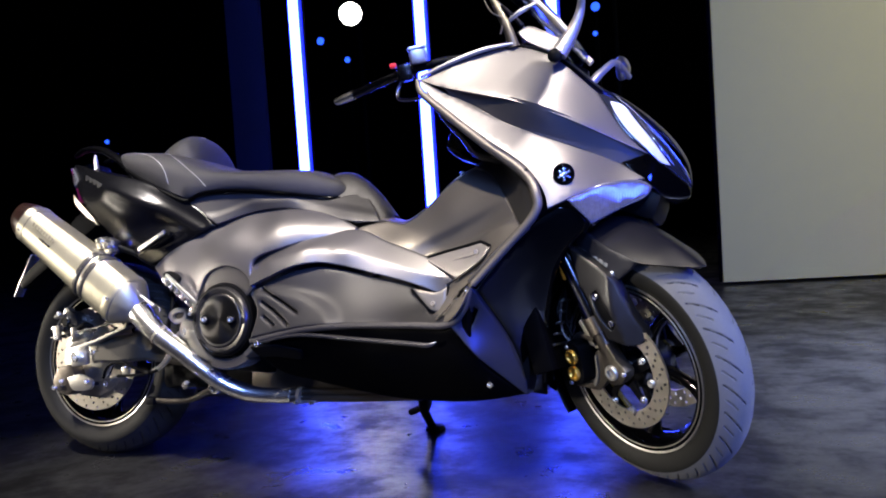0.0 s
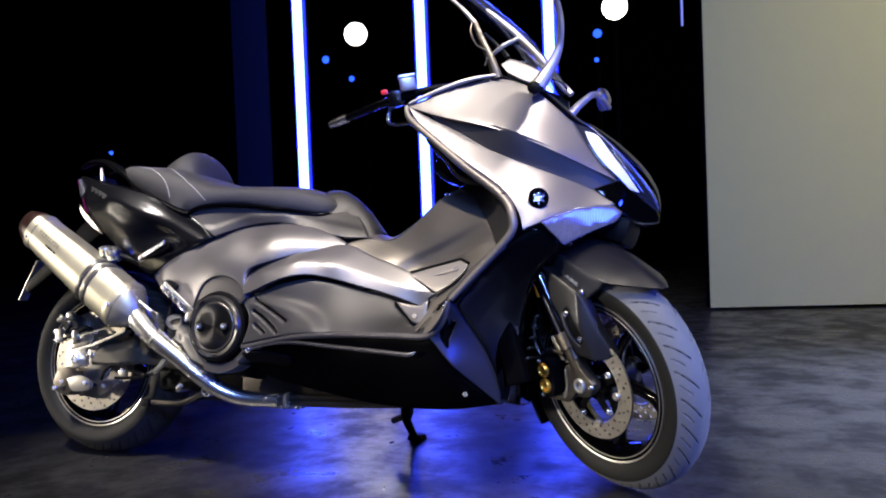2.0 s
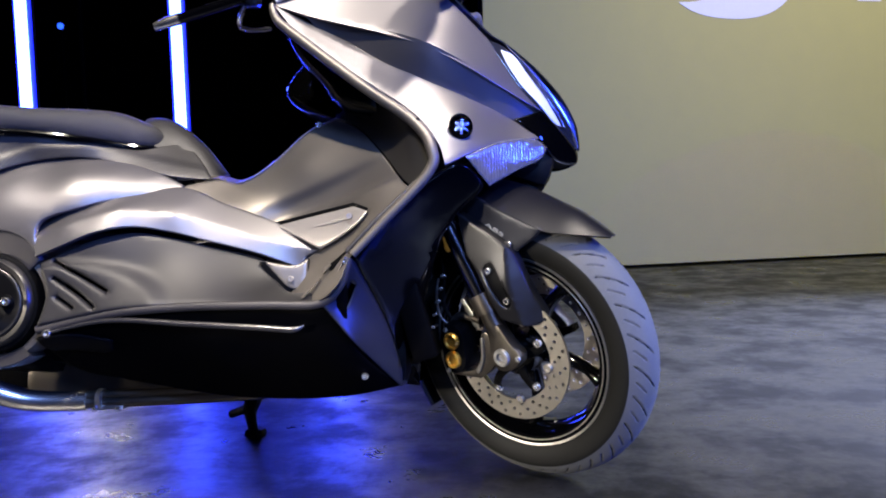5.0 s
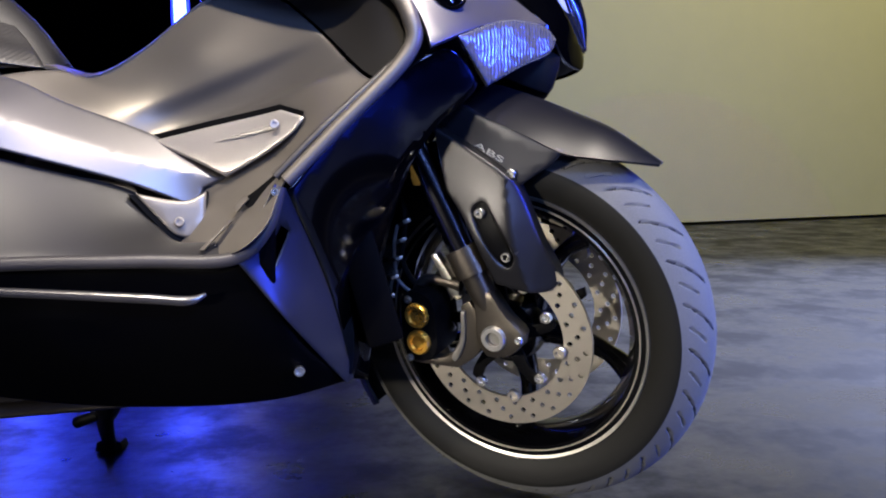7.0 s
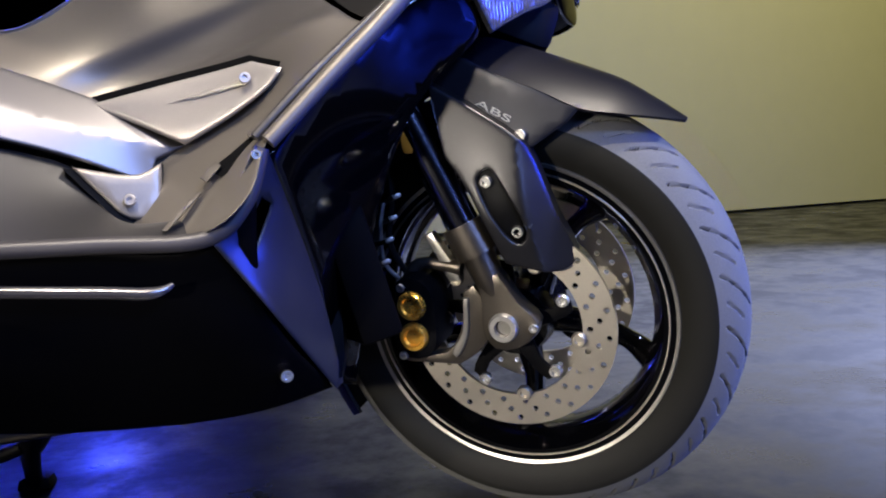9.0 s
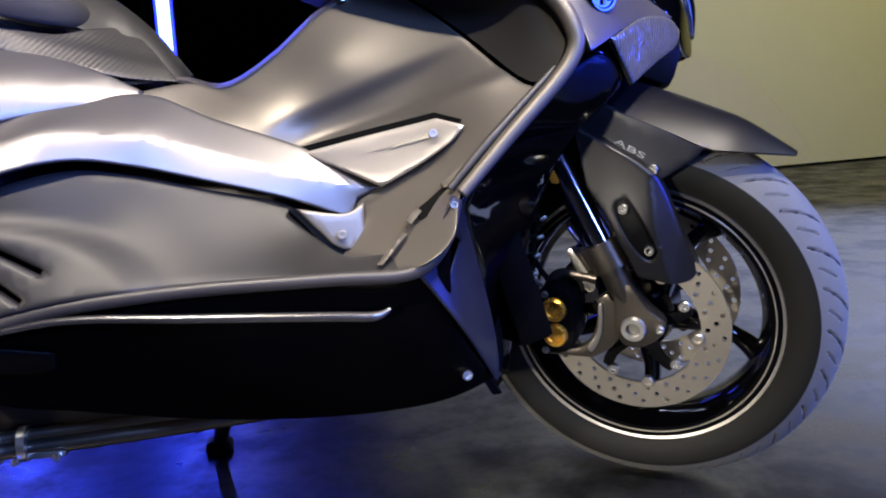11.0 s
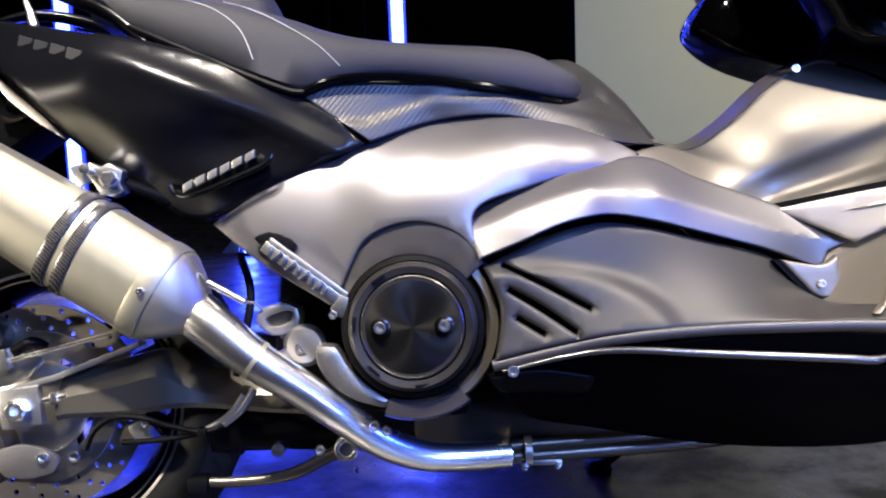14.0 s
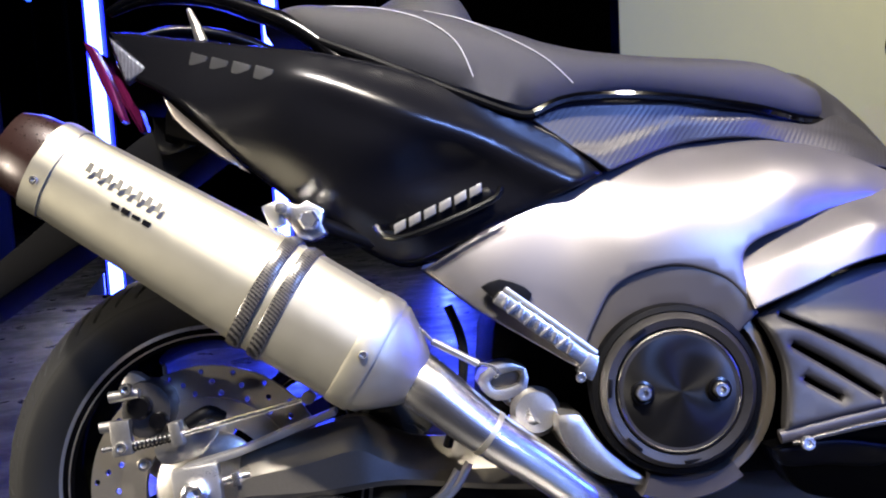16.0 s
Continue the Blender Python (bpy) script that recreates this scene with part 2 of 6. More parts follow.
def spline(pts, step, closed=True):
    """A smooth line through points; a third value marks a sharp corner."""
    p = [Vector((a[0], a[1])) for a in pts]
    sharp = [len(a) > 2 for a in pts]
    n = len(p)
    out = []
    for i in range(n if closed else n - 1):
        b, c = p[i], p[(i + 1) % n]
        a = b - (c - b) * 0.5 if sharp[i] or (not closed and i == 0) else p[i - 1]
        d = c + (c - b) * 0.5 if sharp[(i + 1) % n] or (not closed and i == n - 2) else p[(i + 2) % n]
        k = max(1, round((c - b).length / step))
        ta = max(1e-6, (b - a).length ** 0.5)
        tb = max(1e-6, (c - b).length ** 0.5)
        tc = max(1e-6, (d - c).length ** 0.5)
        m1 = (b - a) / ta - (c - a) / (ta + tb) + (c - b) / tb
        m2 = (c - b) / tb - (d - b) / (tb + tc) + (d - c) / tc
        m1, m2 = m1 * tb, m2 * tb
        for j in range(k):
            s = j / k
            out.append(b * (2 * s ** 3 - 3 * s ** 2 + 1) + m1 * (s ** 3 - 2 * s ** 2 + s) + c * (3 * s ** 2 - 2 * s ** 3) + m2 * (s ** 3 - s ** 2))
    if not closed:
        out.append(p[-1])
    return out


def to_line(q, loop, closed=True):
    """Distance from points q to a polyline."""
    a = np.array([tuple(v) for v in loop])
    b = np.roll(a, -1, 0)
    if not closed:
        a, b = a[:-1], b[:-1]
    ab = b - a
    l2 = (ab ** 2).sum(1) + 1e-12
    s = np.clip(((q[:, None] - a) * ab).sum(-1) / l2, 0, 1)
    return np.sqrt((((a + s[..., None] * ab) - q[:, None]) ** 2).sum(-1)).min(1)


def inside(q, loop):
    a = np.array([tuple(v) for v in loop])
    b = np.roll(a, -1, 0)
    x, y = q[:, 0:1], q[:, 1:2]
    dy = b[:, 1] - a[:, 1]
    cross = ((a[:, 1] > y) != (b[:, 1] > y)) & (x < (b[:, 0] - a[:, 0]) * (y - a[:, 1]) / np.where(abs(dy) < 1e-12, 1e-12, dy) + a[:, 0])
    return cross.sum(1) % 2 == 1


def sheet(outline, h=0.02, r=0.0, holes=()):
    """Triangles that fill an outline, with rings of points along its edge. Returns points, triangles, number of edge points, distances to the edge."""
    from mathutils.geometry import delaunay_2d_cdt
    loops = [outline, *holes]
    pts, edges = [], []
    for lp in loops:
        s = len(pts)
        pts += [tuple(v) for v in lp]
        edges += [(s + i, s + (i + 1) % len(lp)) for i in range(len(lp))]
    nb = len(pts)
    bd = np.array(pts)
    lo, hi = bd.min(0), bd.max(0)
    cand = []
    gx, gz = np.meshgrid(np.arange(lo[0] + h / 2, hi[0], h), np.arange(lo[1] + h / 2, hi[1], h))
    gx = gx + (np.arange(gx.shape[0]) % 2)[:, None] * h / 2

    def dist(q):
        return np.min([to_line(q, lp) for lp in loops], 0)

    def keep(q):
        ok = inside(q, outline)
        for hl in holes:
            ok &= ~inside(q, hl)
        return ok
    g = np.stack([gx.ravel(), gz.ravel()], 1)
    g = g[keep(g)]
    if len(g):
        g = g[dist(g) > max(h * 0.45, r * 1.25)]
    cand = [g] if len(g) else []
    if r:
        for f in (0.12, 0.45, 1.0):
            for lp in loops:
                a = np.array([tuple(v) for v in lp])
                tn = np.roll(a, -1, 0) - np.roll(a, 1, 0)
                nm = np.stack([-tn[:, 1], tn[:, 0]], 1) / (np.linalg.norm(tn, axis=1)[:, None] + 1e-9)
                for sg in (1, -1):
                    q = a + sg * nm * r * f
                    q = q[keep(q)]
                    if len(q):
                        q = q[dist(q) > r * f * 0.9]
                    if len(q):
                        cand.append(q)
    allp = np.concatenate([bd, *cand]) if cand else bd
    v, _, fs, *_ = delaunay_2d_cdt([Vector(p) for p in allp], edges, [], 1, 1e-6)
    v = np.array([tuple(p) for p in v])
    fs = [f for f in fs]
    cen = np.array([v[list(f)].mean(0) for f in fs])
    ok = keep(cen)
    return v, [f for f, k in zip(fs, ok) if k], nb, dist(v)


def shell(name, parent, material, outline, ctrl, r=0.006, t=0.012, h=0.014, holes=(), label="", both=True, lift=0.0, waves=None, xf=None, step=None, angle=50):
    """A body panel: an outline in the side view, bulged sideways by the surface through ctrl, with rounded edges and a turned-in rim."""
    step = step or h * 0.6
    out = spline(outline, step)
    hs = [spline(o, step) for o in holes]
    v, fs, nb, d = sheet(out, h, r, hs)
    w = tps(ctrl)(v[:, 0], v[:, 1])
    w = w + lift
    if waves:
        w = w + waves(v[:, 0], v[:, 1])
    if r:
        k = np.clip(1 - d / r, 0, 1)
        w = w - r * 0.65 * k ** 2.2
    made = []
    for side in ((-1, 1) if both else (-1,)):
        bm = bmesh.new()
        vs = [bm.verts.new((x, side * y, z)) for (x, z), y in zip(v, w)]
        for f in fs:
            try:
                bm.faces.new([vs[i] for i in (f if side > 0 else f[::-1])])
            except ValueError:
                pass
        bm.normal_update()
        # all faces look outwards
        if sum(f.normal.y * f.calc_area() for f in bm.faces) * side < 0:
            bmesh.ops.reverse_faces(bm, faces=bm.faces)
        rim = [e for e in bm.edges if e.is_boundary]
        ret = bmesh.ops.extrude_edge_only(bm, edges=rim)
        bmesh.ops.translate(bm, vec=(0, -side * t, 0), verts=[g for g in ret["geom"] if isinstance(g, bmesh.types.BMVert)])
        for lone in [q for q in bm.verts if not q.link_faces]:
            bm.verts.remove(lone)
        made.append(finish(name, bm, material, parent, label, angle, xf))
    return made


def lathe(profile, segs=64, axis="y", at=(0, 0, 0), closed=False):
    """Turns a profile of (radius, offset along the axis) about the axis."""
    bm = bmesh.new()
    rings = []
    for rad, off in profile:
        ring = []
        for i in range(segs):
            a = 2 * math.pi * i / segs
            p = (rad * math.cos(a), off, rad * math.sin(a)) if axis == "y" else (off, rad * math.cos(a), rad * math.sin(a)) if axis == "x" else (rad * math.cos(a), rad * math.sin(a), off)
            ring.append(bm.verts.new(Vector(p) + Vector(at)))
        rings.append(ring)
    n = len(rings)
    for k in range(n if closed else n - 1):
        a, b = rings[k], rings[(k + 1) % n]
        for i in range(segs):
            j = (i + 1) % segs
            bm.faces.new((a[i], a[j], b[j], b[i]))
    if not closed:
        for ring in (rings[0], rings[-1]):
            if (ring[0].co - ring[segs // 2].co).length > 1e-5:
                bm.faces.new(ring)
    bmesh.ops.remove_doubles(bm, verts=bm.verts, dist=1e-6)
    bmesh.ops.recalc_face_normals(bm, faces=bm.faces)
    return bm


def smooth_path(pts, n=8):
    p = [Vector(a) for a in pts]
    out = []
    for i in range(len(p) - 1):
        a = p[max(0, i - 1)]
        b, c = p[i], p[i + 1]
        d = p[min(len(p) - 1, i + 2)]
        for j in range(n):
            s = j / n
            out.append(0.5 * ((2 * b) + (c - a) * s + (2 * a - 5 * b + 4 * c - d) * s * s + (3 * b - a - 3 * c + d) * s ** 3))
    out.append(p[-1])
    return out


def tube(pts, rad, segs=16, n=8, flat=1.0, ends=True):
    """A bent tube; rad is one radius or one for each given point."""
    path = smooth_path(pts, n) if len(pts) > 2 else [Vector(a) for a in pts]
    rads = [rad] * len(path) if not isinstance(rad, (list, tuple)) else list(float(q) for q in np.interp(np.linspace(0, 1, len(path)), np.linspace(0, 1, len(rad)), rad))
    bm = bmesh.new()
    rings = []
    up = Vector((0, 1, 0))
    for i, p in enumerate(path):
        d = (path[min(i + 1, len(path) - 1)] - path[max(i - 1, 0)]).normalized()
        s = d.cross(up)
        s = (d.cross(Vector((0, 0, 1))) if s.length < 0.1 else s).normalized()
        q = s.cross(d).normalized()
        rings.append([bm.verts.new(p + rads[i] * (math.cos(2 * math.pi * k / segs) * s + flat * math.sin(2 * math.pi * k / segs) * q)) for k in range(segs)])
    for a, b in zip(rings, rings[1:]):
        for i in range(segs):
            j = (i + 1) % segs
            bm.faces.new((a[i], a[j], b[j], b[i]))
    if ends:
        bm.faces.new(rings[0])
        bm.faces.new(rings[-1])
    bmesh.ops.recalc_face_normals(bm, faces=bm.faces)
    return bm


def block(size, at=(0, 0, 0), rot=(0, 0, 0), bevel=0.004, taper=None):
    """A box with bevelled edges."""
    bm = bmesh.new()
    bmesh.ops.create_cube(bm, size=1)
    for v in bm.verts:
        v.co = Vector((v.co.x * size[0], v.co.y * size[1], v.co.z * size[2]))
        if taper and v.co.z > 0:
            v.co.x *= taper
            v.co.y *= taper
    if bevel:
        bmesh.ops.bevel(bm, geom=bm.edges[:], offset=bevel, segments=2, affect="EDGES", profile=0.6)
    bmesh.ops.transform(bm, matrix=pose(*at, *rot), verts=bm.verts)
    return bm


def prism(outline, y0, y1, bevel=0.003, step=0.012, holes=()):
    """A plate of an outline in the side view, from y0 to y1, with bevelled rims."""
    out = spline(outline, step)
    hs = [spline(o, step * 0.6) for o in holes]
    v, fs, nb, d = sheet(out, 0.06, 0, hs)
    bm = bmesh.new()
    vs = [bm.verts.new((x, y0, z)) for x, z in v]
    for f in fs:
        try:
            bm.faces.new([vs[i] for i in f])
        except ValueError:
            pass
    for lone in [q for q in bm.verts if not q.link_faces]:
        bm.verts.remove(lone)
    ret = bmesh.ops.extrude_face_region(bm, geom=bm.faces[:])
    nv = [g for g in ret["geom"] if isinstance(g, bmesh.types.BMVert)]
    bmesh.ops.translate(bm, vec=(0, y1 - y0, 0), verts=nv)
    bmesh.ops.recalc_face_normals(bm, faces=bm.faces)
    if bevel:
        rim = [e for e in bm.edges if len(e.link_faces) == 2 and e.calc_face_angle(0) > 1.0]
        bmesh.ops.bevel(bm, geom=rim, offset=bevel, segments=2, affect="EDGES", profile=0.6)
    return bm


def loft(rings, closed=True, caps=True):
    """Skins a row of rings (or of open lines) that have the same number of points."""
    bm = bmesh.new()
    vs = [[bm.verts.new(p) for p in ring] for ring in rings]
    for a, b in zip(vs, vs[1:]):
        n = len(a)
        for i in range(n if closed else n - 1):
            j = (i + 1) % n
            try:
                bm.faces.new((a[i], a[j], b[j], b[i]))
            except ValueError:
                pass
    if closed and caps:
        bm.faces.new(vs[0])
        bm.faces.new(vs[-1])
    bmesh.ops.recalc_face_normals(bm, faces=bm.faces)
    return bm


def thicken(bm, t):
    """Gives an open skin a thickness."""
    bm.normal_update()
    bmesh.ops.solidify(bm, geom=bm.faces[:], thickness=t)
    bmesh.ops.recalc_face_normals(bm, faces=bm.faces)
    return bm


def refine(rows, n):
    """Rows of numbers, smoothly interpolated to n rows."""
    a = np.array(rows, float)
    k = len(a)
    out = []
    for u in np.linspace(0, k - 1, n):
        i = min(int(u), k - 2)
        s = u - i
        p0, p1, p2, p3 = a[max(i - 1, 0)], a[i], a[i + 1], a[min(i + 2, k - 1)]
        out.append(0.5 * (2 * p1 + (p2 - p0) * s + (2 * p0 - 5 * p1 + 4 * p2 - p3) * s ** 2 + (3 * p1 - p0 - 3 * p2 + p3) * s ** 3))
    return [[float(q) for q in r_] for r_ in out]


def both_tube(name, parent, material, pts, rad, **kw):
    """A tube on the right side and its mirror image on the left."""
    for side in (1, -1):
        finish(name, tube([(x, side * y, z) for x, y, z in pts], rad, **kw), material, parent)


def bolt(parent, at, rad=0.006, length=0.006, material=None, tilt=(0, 0, 0), xf=None, name="bolt"):
    """A socket-head bolt that looks to the right side."""
    bm = lathe([(rad, 0), (rad, -length * 0.75), (rad * 0.85, -length), (rad * 0.5, -length), (rad * 0.45, -length * 0.5), (0.0001, -length * 0.5)], 14)
    bmesh.ops.transform(bm, matrix=pose(*at, *tilt), verts=bm.verts)
    return finish(name, bm, material or CHROME, parent, xf=xf)


def thing(name, label, category, m=None, group=""):
    ob = new(name)
    if m is not None:
        ob.matrix_world = m
    return tagged(ob, label, category, group)


# ---------------------------------------------------------------- the hall
def slab(name, corners, thick, material, label=""):
    """A wall or floor from a ring of corners in plan or height, given thickness along its normal."""
    bm = bmesh.new()
    vs = [bm.verts.new(c) for c in corners]
    f = bm.faces.new(vs)
    f.normal_update()
    ret = bmesh.ops.extrude_face_region(bm, geom=[f])
    nv = [g for g in ret["geom"] if isinstance(g, bmesh.types.BMVert)]
    way = Vector(f.normal)
    if name == "floor" and way.z > 0 or name == "ceiling" and way.z < 0:
        way = -way
    bmesh.ops.translate(bm, vec=way * thick, verts=nv)
    bmesh.ops.recalc_face_normals(bm, faces=bm.faces)
    ob = finish(name, bm, material, angle=30)
    return tagged(ob, label, "", "", "structure")


slab("floor", [(-18, -8, 0), (-18, 17, 0), (14, 17, 0), (14, -8, 0)], 0.1, FLOORM, "dark mottled glossy stage floor")
navy = finish("backdrop_panel", block((0.40, 0.05, 6.9), (-2.97, 5.5, 3.46), bevel=0.004), NAVY)
tagged(navy, "dark navy curtain strip behind the light tubes", "", "", "structure")
slab("ceiling", [(-18, -8, 7), (14, -8, 7), (14, 17, 7), (-18, 17, 7)], 0.1, CURTAIN)
slab("wall_north", [(-18, 15.5, 0), (14, 15.5, 0), (14, 15.5, 7), (-18, 15.5, 7)], -0.08, CURTAIN, "black backdrop at the far end of the hall")
slab("wall_south", [(-18, -7.9, 0), (14, -7.9, 0), (14, -7.9, 7), (-18, -7.9, 7)], 0.08, CURTAIN)
slab("wall_west", [(-17.9, -7.9, 0), (-17.9, 15.5, 0), (-17.9, 15.5, 7), (-17.9, -7.9, 7)], -0.08, CURTAIN)
slab("wall_far_east", [(13.9, -7.9, 0), (13.9, 15.5, 0), (13.9, 15.5, 7), (13.9, -7.9, 7)], 0.08, CURTAIN)
WALL_TURN = 11.55
WALL_A, WALL_DIR = Vector((1.643, 4.084, 0)), Vector((math.cos(radians(WALL_TURN)), math.sin(radians(WALL_TURN)), 0))
WALL_B = WALL_A + WALL_DIR * 11.6
slab("wall_east", [WALL_A + Vector((0, 0, 0.02)), WALL_B + Vector((0, 0, 0.02)), WALL_B + Vector((0, 0, 4.6)), WALL_A + Vector((0, 0, 4.6))], 0.08, WALLM, "plain grey-beige painted stage wall panel")
edge = finish("wall_edge_trim", block((0.012, 0.10, 4.6), (0, 0, 2.32), bevel=0.002), CURTAIN)
edge.matrix_world = Matrix.Translation(WALL_A - WALL_DIR * 0.007 + Vector((-WALL_DIR.y, WALL_DIR.x, 0)) * 0.038) @ Matrix.Rotation(radians(WALL_TURN), 4, "Z")
tagged(edge, "black end strip of the stage wall", "", "", "structure")


def led_tube(x, y):
    ob = thing("light_tube", "glowing blue-white vertical light tube on a black backdrop", "light tube", pose(x, y, 0), "blue light tubes")
    finish("diffuser", lathe([(0.001, 0.02), (0.036, 0.02), (0.036, 4.4), (0.001, 4.4)], 20, "z"), TUBE, ob)
    # added glowing strips that stand in for the blue bloom round the tube
    for s in (-1, 1):
        finish("bloom_strip", block((0.012, 0.03, 4.38), (s * 0.047, 0.02, 2.21), bevel=0.003), TUBESIDE, ob)
    finish("back_channel", block((0.11, 0.03, 4.4), (0, 0.06, 2.21), bevel=0.004), BLACK, ob)
    finish("foot", block((0.16, 0.12, 0.02), (0, 0.03, 0.011), bevel=0.003), BLACK, ob)
    for s in (-1, 1):
        finish("foot_gusset", prism([(s * 0.060, 0.022, 1), (s * 0.175, 0.022, 1), (s * 0.060, 0.150, 1)], -0.03, -0.018, 0.001), ALU, ob)


for tx, ty in ((-1.435, 3.819), (-0.482, 4.070), (0.523, 4.190)):
    led_tube(tx, ty)


# ---------------------------------------------------------------- the scooter
LEAN, HEADING = 7.66, -1.0
FRAME = Matrix.Translation((0.002, -0.0157, 0.0006)) @ pose(0, 0, 0, 0, 0, HEADING) @ pose(0, 0, 0, -LEAN, 0, 0)
scooter = thing("maxi_scooter", "matte grey and black maxi scooter leaning on its side stand", "scooter", FRAME)

RAKE, LOCK = 25.0, 39.0
AXIS = Vector((1.562, 0, 0.28))
STEER = Matrix.Translation(AXIS) @ Matrix.Rotation(radians(-LOCK), 4, Vector((-math.sin(radians(RAKE)), 0, math.cos(radians(RAKE))))) @ Matrix.Translation(-AXIS)
FRONT, REAR = Vector((1.605, -0.003, 0.2875)), Vector((0, 0, 0.288))


def tyre(width, radius, bead, sipes):
    """The tyre's body, with slanted grooves cut into the tread."""
    pr = [(bead, -width * 0.36), (bead + 0.010, -width * 0.425), (bead + (radius - bead) * 0.25, -width * 0.473), (bead + (radius - bead) * 0.37, -width * 0.492), (bead + (radius - bead) * 0.49, -width * 0.498), (bead + (radius - bead) * 0.575, -width * 0.488)]
    for i in range(61):
        a = -1 + 2 * i / 60
        pr.append((radius - (radius - bead) * 0.40 * (abs(a) ** 2.2), width * 0.478 * a))
    pr += [(r_, -y_) for r_, y_ in reversed(pr[:6])]
    segs = 768
    pr = np.array(pr)
    ang = 2 * math.pi * np.arange(segs) / segs
    rad = np.repeat(pr[:, :1], segs, 1)
    lat = np.repeat(pr[:, 1:], segs, 1)
    u = lat / (width * 0.478)
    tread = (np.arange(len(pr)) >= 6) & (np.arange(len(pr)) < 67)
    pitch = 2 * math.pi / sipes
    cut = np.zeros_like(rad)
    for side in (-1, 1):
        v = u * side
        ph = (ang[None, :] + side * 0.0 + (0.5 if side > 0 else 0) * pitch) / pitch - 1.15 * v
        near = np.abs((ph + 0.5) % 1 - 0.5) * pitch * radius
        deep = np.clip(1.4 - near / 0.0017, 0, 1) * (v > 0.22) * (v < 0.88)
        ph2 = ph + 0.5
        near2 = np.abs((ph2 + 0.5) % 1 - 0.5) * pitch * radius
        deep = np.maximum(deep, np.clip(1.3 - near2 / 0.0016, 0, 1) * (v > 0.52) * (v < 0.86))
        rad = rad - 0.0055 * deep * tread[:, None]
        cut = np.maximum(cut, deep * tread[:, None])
    made = []
    n = len(pr)
    for order in (list(range(6, 67)), [k % n for k in range(66, n + 7)]):
        bm = bmesh.new()
        grid = [[bm.verts.new((rad[k, i] * math.cos(ang[i]), lat[k, i], rad[k, i] * math.sin(ang[i]))) for i in range(segs)] for k in order]
        for q, (a, b) in enumerate(zip(grid, grid[1:])):
            for i in range(segs):
                j = (i + 1) % segs
                face = bm.faces.new((a[i], b[i], b[j], a[j]))
                # the grooves' shade is put into colour: their faces take the black rubber
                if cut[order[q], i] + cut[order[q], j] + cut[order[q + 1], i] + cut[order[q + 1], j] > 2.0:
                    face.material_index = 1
        bmesh.ops.recalc_face_normals(bm, faces=bm.faces)
        made.append(bm)
    return made


def wheel(parent, name, centre, width, radius, bead, rim_w, top, label, xf=None):
    hub = new(name)
    hub.parent = parent
    T0 = Matrix.Translation(centre)
    x0 = (xf @ T0) if xf is not None else T0
    hub.matrix_local = x0
    tread, walls = tyre(width, radius, bead, 26)
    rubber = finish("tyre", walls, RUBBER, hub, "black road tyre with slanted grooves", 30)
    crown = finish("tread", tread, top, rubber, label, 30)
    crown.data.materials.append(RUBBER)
    w = rim_w / 2
    finish("rim", lathe([(bead + 0.010, -w), (bead + 0.012, -w + 0.004), (bead + 0.004, -w + 0.008), (bead - 0.008, -w + 0.012), (bead - 0.014, -w * 0.5), (bead - 0.016, 0), (bead - 0.014, w * 0.5), (bead - 0.008, w - 0.012), (bead + 0.004, w - 0.008), (bead + 0.012, w - 0.004), (bead + 0.010, w), (bead - 0.012, w), (bead - 0.026, w * 0.5), (bead - 0.028, 0), (bead - 0.026, -w * 0.5), (bead - 0.012, -w)], 96, closed=True), BLACKGLOSS, hub)
    for s in (-1, 1):
        finish("rim_stripe", lathe([(bead + 0.0030, s * (w + 0.0010)), (bead + 0.0072, s * (w + 0.0024)), (bead + 0.0085, s * (w - 0.002)), (bead + 0.0030, s * (w - 0.002))], 96, closed=True), CAST, hub, "silver rim line")
        finish("rim_lip", lathe([(bead - 0.0070, s * (w - 0.001)), (bead - 0.0062, s * (w + 0.0012)), (bead - 0.0045, s * (w + 0.0014)), (bead - 0.0036, s * (w - 0.001))], 96, closed=True), STEEL, hub)
    finish("hub", lathe([(0.02, -0.055), (0.045, -0.055), (0.05, -0.03), (0.04, 0), (0.05, 0.03), (0.045, 0.055), (0.02, 0.055)], 40, closed=True), BLACKSATIN, hub)
    for k in range(5):
        a = 2 * math.pi * k / 5 + 0.35
        sp = tube([(0.035, 0, 0), (0.09, 0, 0.012), (0.14, 0, 0.010), (bead - 0.018, 0, -0.004)], [0.020, 0.014, 0.012, 0.018], 12, 6, flat=1.25)
        bmesh.ops.transform(sp, matrix=Matrix.Rotation(a, 4, "Y"), verts=sp.verts)
        finish("spoke", sp, BLACKGLOSS, hub)
    return hub


